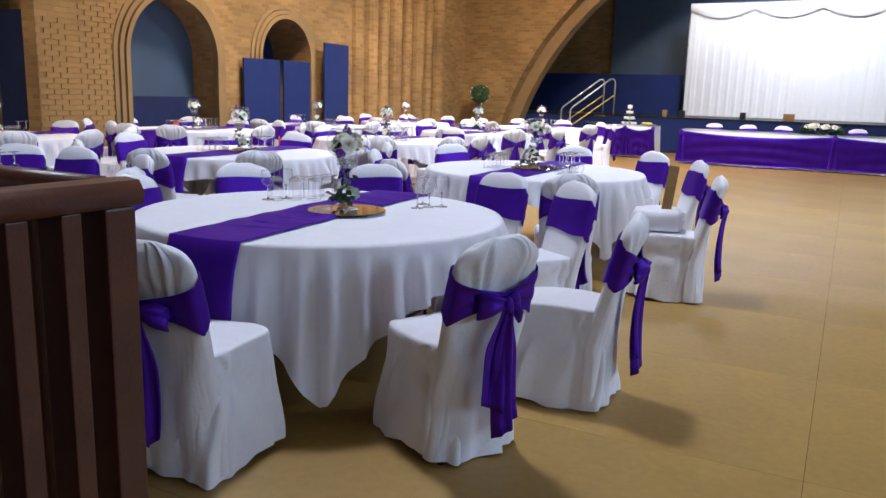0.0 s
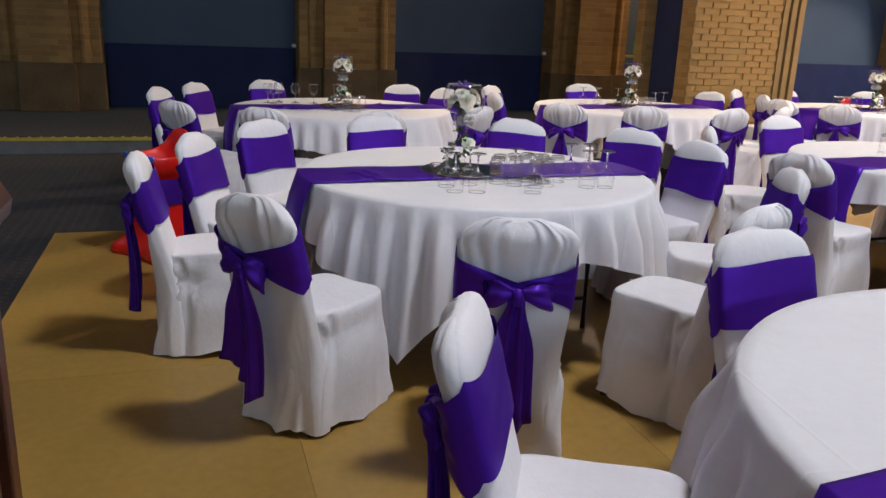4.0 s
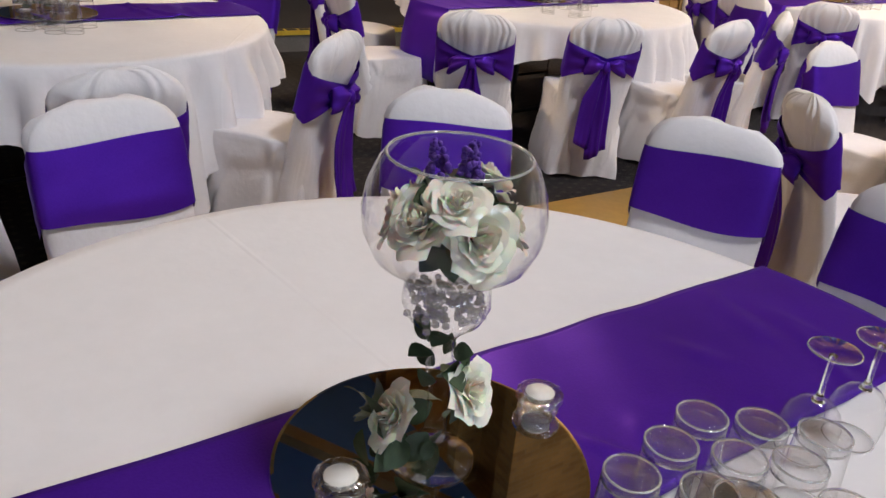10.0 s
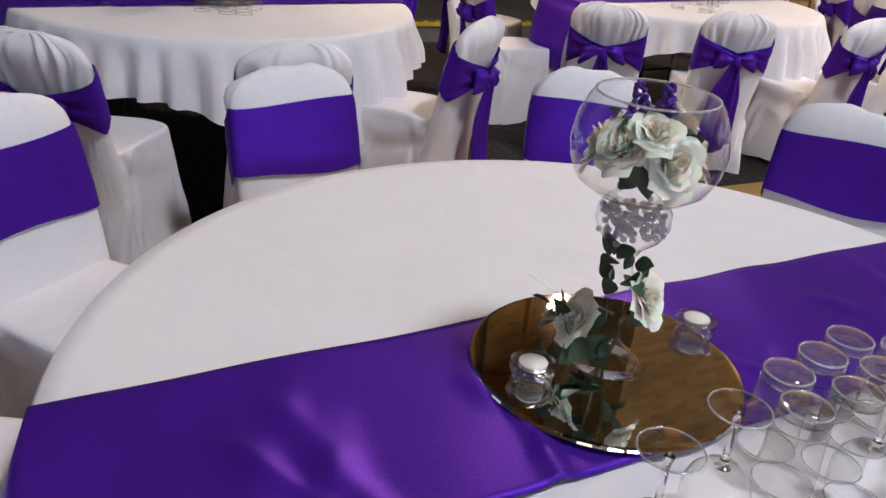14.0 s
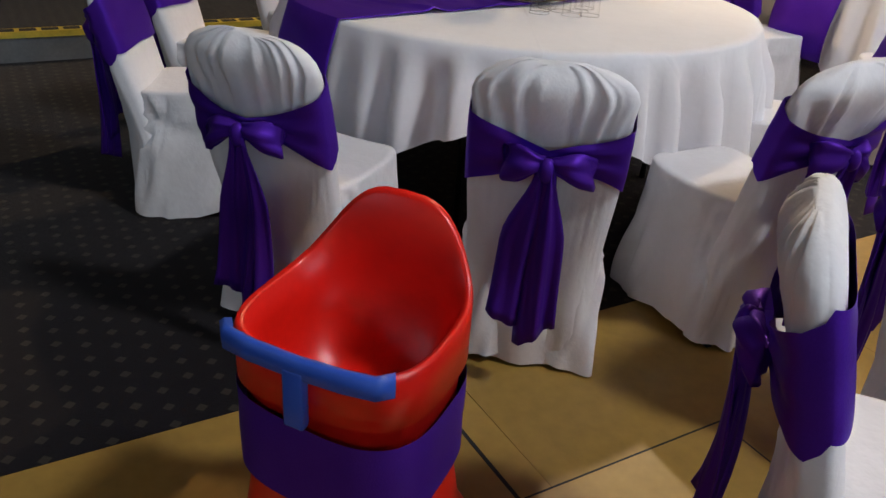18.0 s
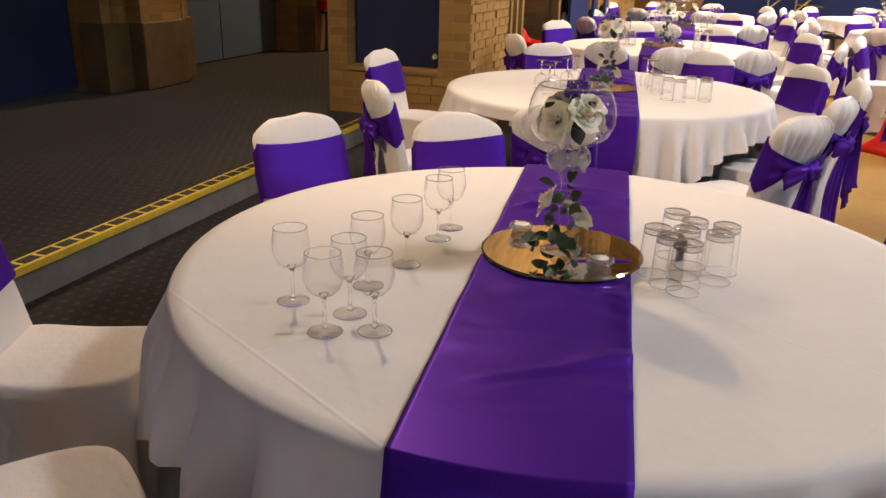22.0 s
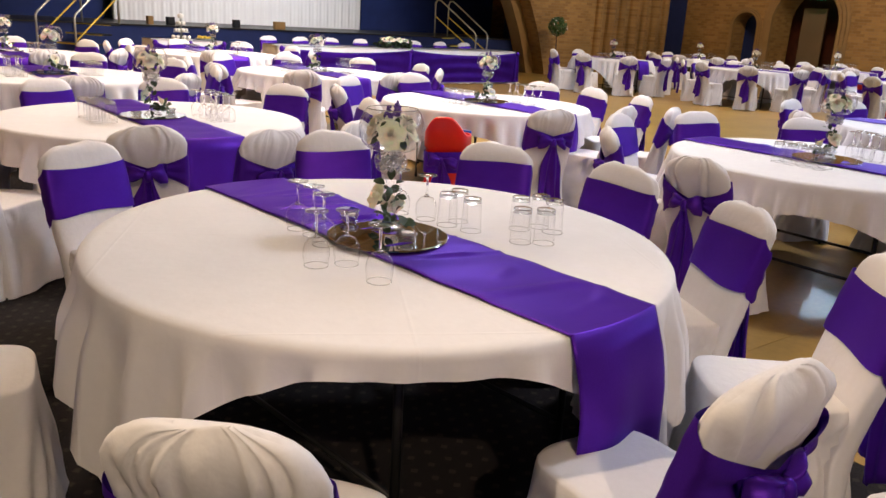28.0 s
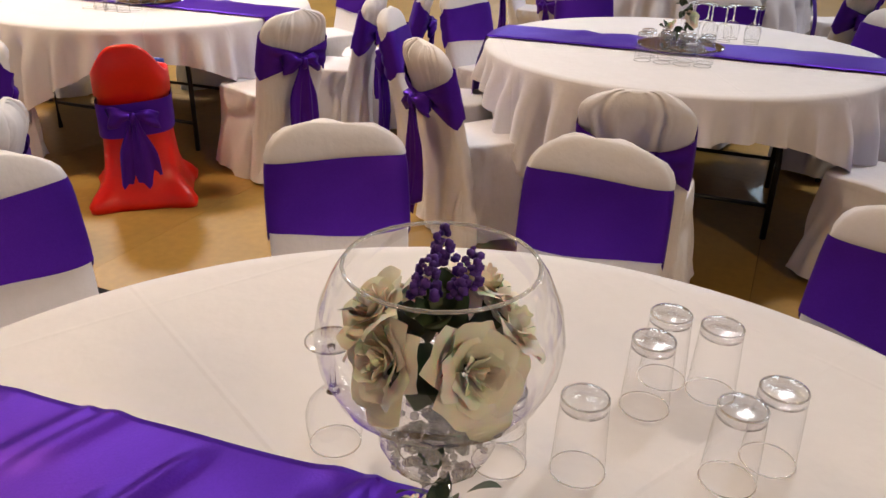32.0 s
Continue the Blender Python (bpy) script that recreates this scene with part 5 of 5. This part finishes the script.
tray = thing("fruit_tray", "tray of yellow and green fruit on the cake table", "tray")
part("dish", lathe([(0, 0), (0.16, 0), (0.19, 0.03), (0.185, 0.03), (0.155, 0.006), (0, 0.006)], 24), STEEL, tray)
fr = random.Random(3)
for i in range(16):
    a, r = fr.uniform(0, 6.28), 0.13 * math.sqrt(fr.random())
    b = bmesh.new()
    bmesh.ops.create_icosphere(b, subdivisions=2, radius=fr.uniform(0.025, 0.036), matrix=Matrix.Translation((r * math.cos(a), r * math.sin(a), 0.035 + 0.02 * fr.random())))
    part("fruit", b, YELLOW, tray)
tray.matrix_basis = pose(-4.2, 21.03, 0.756)

flowers = thing("flower_arrangement", "long low arrangement of cream roses and green leaves", "flowers")
o = part("foliage", leaf_spray(77, 220, (0.36, 0.12, 0.09), 0.09), LEAF, flowers, "green leaves")
o.matrix_basis = pose(0, 0, 0.08)
for i in range(14):
    o = part("rose", rose(200 + i, 1.6), ROSE, flowers, "cream rose")
    o.matrix_basis = pose(fr.uniform(-0.3, 0.3), fr.uniform(-0.12, 0.02), fr.uniform(0.10, 0.18), 30, 0, fr.uniform(-40, 40))
flowers.matrix_basis = pose(-0.39, 20.05, 0.756)

for i, (x, w) in enumerate(((-3.95, 0.16), (-2.4, 0.14), (-1.3, 0.26), (-4.4, 0.12))):
    bx = tagged(new("gift_box", finish("gift_box", boxes((-w / 2, -0.08, 0, w / 2, 0.08, 0.18), bevel=0.006), STONE if i > 1 else DARKMETAL)), "small box standing on the stage edge", "box")
    bx.matrix_basis = pose(x, 23.8, 0.931)


def make_steps():
    s = thing("stage_steps", "steel stage steps with tubular handrails", "steps")
    for i in range(5):
        part("tread", boxes((-0.45, 0.24 * i, 0.19 * i + 0.15, 0.45, 0.24 * i + 0.27, 0.19 * i + 0.18), bevel=0.004), DARKMETAL, s, "", False)
        part("tread_edge", boxes((-0.45, 0.24 * i - 0.006, 0.19 * i + 0.15, 0.45, 0.24 * i + 0.02, 0.185 * i + 0.186)), YELLOW, s, "", False)
    for x in (-0.47, 0.47):
        part("stringer", boxes((x - 0.015, 0, 0, x + 0.015, 0.05, 0.2), (x - 0.015, 0.0, 0.12, x + 0.015, 1.2, 0.16)), STEEL, s, "", False)
        part("handrail", tube([(x, 0.03, 0.1), (x, 0.03, 1.05), (x, 0.08, 1.12), (x, 1.05, 1.86), (x, 1.14, 1.86), (x, 1.18, 1.78), (x, 1.18, 0.95)], 0.021, 8), STEEL, s, "bent steel handrail")
        part("midrail", tube([(x, 0.03, 0.62), (x, 1.18, 1.46)], 0.016, 8), YELLOW, s, "pale mid rail")
    return s


ST = make_steps()
ST.matrix_basis = pose(-6.68, 22.15, 0, 0, 0, -57)
copy_thing(ST, pose(3.55, 21.85, 0, 0, 0, 32))


BOXLEAF = material("box_leaves", (0.045, 0.11, 0.025), 0.5, var=0.4, scale=30, bump=0.1)


def make_topiary(seed):
    t = thing("topiary_tree", "potted topiary ball tree with small white lights", "potted tree", "topiary trees")
    part("pot", lathe([(0, 0), (0.13, 0), (0.17, 0.28), (0.18, 0.30), (0.16, 0.30), (0.15, 0.26), (0, 0.26)], 20), DARKMETAL, t, "dark tapered pot")
    part("trunk", tube([(0, 0, 0.25), (0.012, 0, 0.6), (-0.008, 0.01, 1.15)], [0.022, 0.018, 0.014], 8), WOODRED, t, "slim bare trunk")
    rnd = random.Random(seed)
    bm = bmesh.new()
    for k in range(900):
        d = Vector((rnd.gauss(0, 1), rnd.gauss(0, 1), rnd.gauss(0, 1))).normalized()
        p = d * 0.25 * rnd.uniform(0.72, 1.08)
        q = d.to_track_quat("Z", "Y").to_matrix() @ Euler((rnd.uniform(-0.9, 0.9), rnd.uniform(-0.9, 0.9), rnd.uniform(0, 6))).to_matrix()
        s = rnd.uniform(0.035, 0.06)
        vs = [bm.verts.new(p + q @ Vector(c)) for c in ((-s * 0.4, 0, 0), (0, -s * 0.7, 0.004), (s * 0.4, 0, 0), (0, s * 0.7, 0.006))]
        bm.faces.new(vs)
    o = part("crown", bm, BOXLEAF, t, "clipped ball of small green leaves", False)
    o.matrix_basis = pose(0, 0, 1.38)
    bm = bmesh.new()
    for k in range(14):
        d = Vector((rnd.gauss(0, 1), rnd.gauss(0, 1), rnd.gauss(0, 1))).normalized()
        bmesh.ops.create_icosphere(bm, subdivisions=1, radius=0.008, matrix=Matrix.Translation(d * 0.27))
    o = part("fairy_lights", bm, emitter("fairy_light", (1, 0.95, 0.85), 2.5), t, "small white fairy lights")
    o.matrix_basis = pose(0, 0, 1.38)
    return t


bag = thing("white_bag", "white plastic bag with a brown board on a chair seat", "bag")
part("bag_body", boxes((-0.17, -0.15, 0, 0.17, 0.15, 0.14), bevel=0.04), CLOTH, bag, "crumpled white plastic bag")
o = part("board", boxes((-0.035, -0.012, 0, 0.035, 0.012, 0.40), bevel=0.003), TIMBER, bag, "upright brown board", False)
o.matrix_basis = pose(0.05, 0.03, 0.05, -8, 6, 0)
bag.matrix_basis = pose(-1.03, 7.51, 0.463, 0, 0, 10)
crate = thing("orange_box", "small orange box at the foot of the stage steps", "box")
part("side", boxes((-0.12, -0.12, 0, 0.12, 0.12, 0.30), bevel=0.01), ORANGE, crate, "orange plastic box", False)
part("lid", boxes((-0.125, -0.125, 0.30, 0.125, 0.125, 0.33), bevel=0.008), ORANGE, crate, "", False)
crate.matrix_basis = pose(-7.3, 22.0, 0)
TP = make_topiary(4)
TP.matrix_basis = pose(-9.07, 21.94, 0)
copy_thing(TP, pose(6.33, 21.94, 0))

# ---- blue screens, exit door, signs, extinguisher ----


def screen(name, label, x, y, rz, panels, w, h, z=0.02):
    s = thing(name, label, "screen")
    for i in range(panels):
        a = 8 * (-1) ** i
        o = part("panel", boxes((0, -0.02, 0, w - 0.01, 0.02, h), bevel=0.006), BLUE, s, "blue cloth panel", False)
        o.matrix_basis = pose(i * w, 0, z, 0, 0, a * 0.6)
    for i in range(panels + 1):
        part("foot", boxes((i * w - 0.02, -0.15, 0, i * w + 0.02, 0.15, 0.03)), DARKMETAL, s, "", False)
    s.matrix_basis = pose(x, y, 0, 0, 0, rz)
    return s


screen("folding_screen", "two-panel blue cloth folding screen before a blind arch", LEFT + 0.2, 15.03, -90, 2, 0.94, 1.88)
screen("display_board", "tall narrow blue cloth display board against the brick wall", LEFT + 0.18, 16.43, -90, 1, 1.0, 2.30)
screen("display_board", "tall blue cloth display board beside the arches", RIGHT - 0.18, 21.8, 90, 1, 0.72, 2.62)
board = thing("leaning_panel", "tall navy padded panel standing on the low brick sill", "panel")
part("panel", boxes((-10.99, RET + 0.16, 0.584, -10.25, RET + 0.24, 2.36), bevel=0.01), NAVY, board, "navy padded panel", False)
part("edge_trim", boxes((-10.25, RET + 0.16, 0.584, -10.21, RET + 0.24, 2.35)), BLUE, board, "", False)

exit_door = thing("door_1", "grey-blue double fire door with a push bar and green signs", "door", "", "structure")
for a, b in ((10.48, 11.86), (11.88, 13.25)):
    part("door_leaf", boxes((WEST - 0.38, a, STEP + 0.01, WEST - 0.33, b, 2.35), bevel=0.005), SLATE, exit_door, "grey-blue painted door leaf", False)
part("push_bar", tube([(WEST - 0.27, 10.58, 1.12), (WEST - 0.27, 13.1, 1.12)], 0.02, 8), YELLOW, exit_door, "brass push bar")
for y in (10.62, 11.75, 11.99, 13.05):
    part("bar_bracket", boxes((WEST - 0.33, y - 0.03, 1.07, WEST - 0.26, y + 0.03, 1.17)), STEEL, exit_door, "", False)
part("door_sign", boxes((WEST - 0.33, 10.86, 1.16, WEST - 0.322, 11.2, 1.38)), SIGNGREEN, exit_door, "green push bar sign", False)
part("door_notice", boxes((WEST - 0.33, 11.62, 1.2, WEST - 0.322, 11.84, 1.58)), SIGNWHITE, exit_door, "white paper notice", False)
part("door_sign", boxes((WEST - 0.33, 12.2, 1.16, WEST - 0.322, 12.5, 1.36)), SIGNGREEN, exit_door, "green push bar sign", False)


def lettering(text, size, m, mat, parent):
    c = bpy.data.curves.new("text", "FONT")
    c.body, c.size, c.extrude, c.align_x, c.align_y = text, size, 0.001, "CENTER", "CENTER"
    tmp = bpy.data.objects.new("text", c)
    scene.collection.objects.link(tmp)
    me = bpy.data.meshes.new_from_object(tmp.evaluated_get(bpy.context.evaluated_depsgraph_get()))
    bpy.data.objects.remove(tmp)
    me.materials.clear()
    me.materials.append(mat)
    ob = new("lettering", me)
    ob.parent = parent
    ob.matrix_basis = m
    return ob


lettering("Push bar\nto open", 0.085, pose(WEST - 0.320, 11.03, 1.27, 90, 0, 90), SIGNWHITE, exit_door)

ext = thing("fire_extinguisher", "red fire extinguisher hung on a brick pier", "fire extinguisher")
part("cylinder", lathe([(0, 0), (0.075, 0), (0.08, 0.01), (0.08, 0.40), (0.06, 0.46), (0.025, 0.48), (0.02, 0.52), (0, 0.52)], 24), EXTRED, ext, "red steel cylinder")
part("label", lathe([(0.0808, 0.18), (0.0808, 0.30)], 24), SIGNWHITE, ext, "white printed label")
part("hose", tube([(0.02, 0, 0.52), (0.09, 0.03, 0.50), (0.11, 0.03, 0.3), (0.10, 0.03, 0.08)], 0.011, 8), RUBBER, ext, "black rubber hose")
part("lever", boxes((-0.01, -0.06, 0.52, 0.015, 0.05, 0.55), bevel=0.004), DARKMETAL, ext, "", False)
part("foot_ring", lathe([(0.0, -0.03), (0.078, -0.03), (0.082, 0.01), (0.07, 0.012), (0, 0.01)], 24), RUBBER, ext, "black base")
part("bracket", boxes((-0.09, -0.03, 0.3, -0.06, 0.03, 0.45)), DARKMETAL, ext, "", False)
ext.matrix_basis = pose(WEST + 0.35, 13.5, 0.74)
notice = tagged(new("notice", finish("notice", boxes((WEST + 0.252, 13.5, 1.50, WEST + 0.258, 13.65, 1.66)), SIGNWHITE)), "small white notice on a brick pier", "notice")
exs = thing("exit_sign", "lit green exit sign over the arch", "sign")
part("case", boxes((RIGHT + 0.30, 17.5, 2.52, RIGHT + 0.34, 18.06, 2.72), bevel=0.004), emitter("green_light", (0.05, 0.8, 0.35), 1.2), exs, "green lit panel", False)
for y0, y1, z0, z1 in ((17.58, 17.71, 2.57, 2.67), (17.77, 17.98, 2.59, 2.65)):
    part("mark", boxes((RIGHT + 0.294, y0, z0, RIGHT + 0.299, y1, z1)), SIGNWHITE, exs, "white pictogram bar", False)
part("hanger", boxes((RIGHT + 0.315, 17.76, 2.72, RIGHT + 0.325, 17.80, 2.86)), DARKMETAL, exs, "", False)
for y in (4.90, 8.99):
    k = tagged(new("door_stop", finish("door_stop", boxes((WEST + 0.0, y - 0.03, 1.10, WEST + 0.06, y + 0.03, 1.15), bevel=0.01), SIGNWHITE)), "small white bracket at the edge of a bay", "bracket")
# fixtures added out of view, one at each lamp position
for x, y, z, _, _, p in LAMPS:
    lp = thing("ceiling_lamp", "unseen round ceiling lamp with a metal rim, added at a light", "lamp", "ceiling lamps")
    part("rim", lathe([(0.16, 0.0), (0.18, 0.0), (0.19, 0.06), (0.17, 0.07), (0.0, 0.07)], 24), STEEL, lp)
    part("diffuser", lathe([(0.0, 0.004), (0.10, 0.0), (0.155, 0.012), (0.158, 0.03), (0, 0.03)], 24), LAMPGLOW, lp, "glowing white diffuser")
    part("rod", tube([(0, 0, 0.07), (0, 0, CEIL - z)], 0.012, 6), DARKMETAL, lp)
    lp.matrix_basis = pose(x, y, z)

br = thing("iron_bracket", "black iron bracket with a pale knob on a brick sill", "bracket")
part("bar", boxes((-0.34, -0.02, 0.0, 0.03, 0.02, 0.035), bevel=0.004), DARKMETAL, br, "flat black iron bar", False)
part("post", tube([(0, 0, 0.03), (0, 0, 0.13)], 0.010, 8), DARKMETAL, br)
part("knob", lathe([(0, 0.125), (0.016, 0.128), (0.022, 0.142), (0.018, 0.160), (0.010, 0.170), (0, 0.173)], 14), WAX, br, "turned pale knob")
br.matrix_basis = pose(-10.22, RET + 0.05, 0.54)

# ---- pieces of floors and walls ----
wood_floor = tagged(new("floor", finish("floor", boxes((-7.2, 2.45, -0.12, EAST, NORTH, -0.012)), RUBBER)), "yellow-brown wooden sheet floor of the dance area", "floor", "", "structure")
X0, Y0, SX, SY = -7.2, 2.45, 2.44, 1.22
nx, ny = int(math.ceil((EAST - X0) / SX)), int(math.ceil((NORTH - Y0) / SY))
sheet = finish("floor_sheet", boxes((0.0008, 0.0008, -0.012, SX - 0.0008, SY - 0.0008, 0.0)), FLOORWOOD, False)
for i in range(nx):
    for j in range(ny):
        o = new("floor_sheet", sheet)
        o.parent = wood_floor
        o.matrix_basis = pose(X0 + SX * i, Y0 + SY * j, 0)
# a screwed floor trap near the edge of the carpet
trap = tagged(new("floor_trap"), "square wooden floor trap with a dark joint round it", "floor trap")
part("lid", boxes((-0.30, -0.20, 0.0006, 0.30, 0.20, 0.0022)), FLOORWOOD, trap, "", False)
for a in ((-0.306, -0.206, -0.30, 0.206), (0.30, -0.206, 0.306, 0.206), (-0.30, -0.206, 0.30, -0.20), (-0.30, 0.20, 0.30, 0.206)):
    part("joint", boxes((a[0], a[1], 0.0004, a[2], a[3], 0.0016)), RUBBER, trap, "", False)
for sx in (-0.26, 0.26):
    for sy in (-0.16, 0.16):
        part("screw", lathe([(0, 0.0023), (0.007, 0.0023), (0.006, 0.0034), (0, 0.0036)], 10).copy(), STEEL, trap).location = (sx, sy, 0)
trap.matrix_basis = pose(-6.44, 3.90, 0, 0, 0, 90)
for a in ((-7.0, 3.575, -6.1, 3.585), (-6.83, 2.73, -6.822, 3.02)):
    part("joint", boxes((a[0], a[1], 0.0004, a[2], a[3], 0.0016)), RUBBER, wood_floor, "dark open joint between floor sheets", False)
dash = finish("dash", boxes((-0.03, -0.045, 0, 0.03, 0.045, 0.002)), RUBBER, False)
for k in range(100):
    o = new("dash", dash)
    o.parent = nosing
    o.matrix_basis = pose(-10.73, -2.0 + 0.115 * k, STEP + 0.0045)

bg = random.Random(9)
brick_mesh = []
for k in range(6):
    bm = bmesh.new()
    box(bm, -0.106, -0.012, -0.0325, 0.106, 0.008, 0.0325)
    for v in bm.verts:
        v.co += Vector((bg.uniform(-0.003, 0.003), bg.uniform(-0.002, 0.002), bg.uniform(-0.002, 0.002)))
    brick_mesh.append(finish("brick", bm, BRICKS, False))


def lay(parent, origin, along, normal_turn, courses, count):
    for c in range(courses):
        for i in range(count):
            off = 0.1125 if c % 2 else 0
            u = 0.1125 + 0.225 * i + off
            if u + 0.1 > 0.225 * count:
                continue
            o = new("brick", brick_mesh[bg.randrange(6)])
            o.parent = parent
            x, y = origin[0] + along[0] * u, origin[1] + along[1] * u
            o.matrix_basis = pose(x, y, origin[2] + 0.0375 + 0.075 * c, bg.uniform(-0.4, 0.4), 0, normal_turn)


lay(return_wall, (LEFT, RET, 0.0), (0, 1), 90, 30, 3)
lay(wall_left, (LEFT, RET + 0.675, 0.0), (0, 1), 90, 36, 4)
lay(return_wall, (-10.9, RET, 0.0), (1, 0), 0, 8, 4)
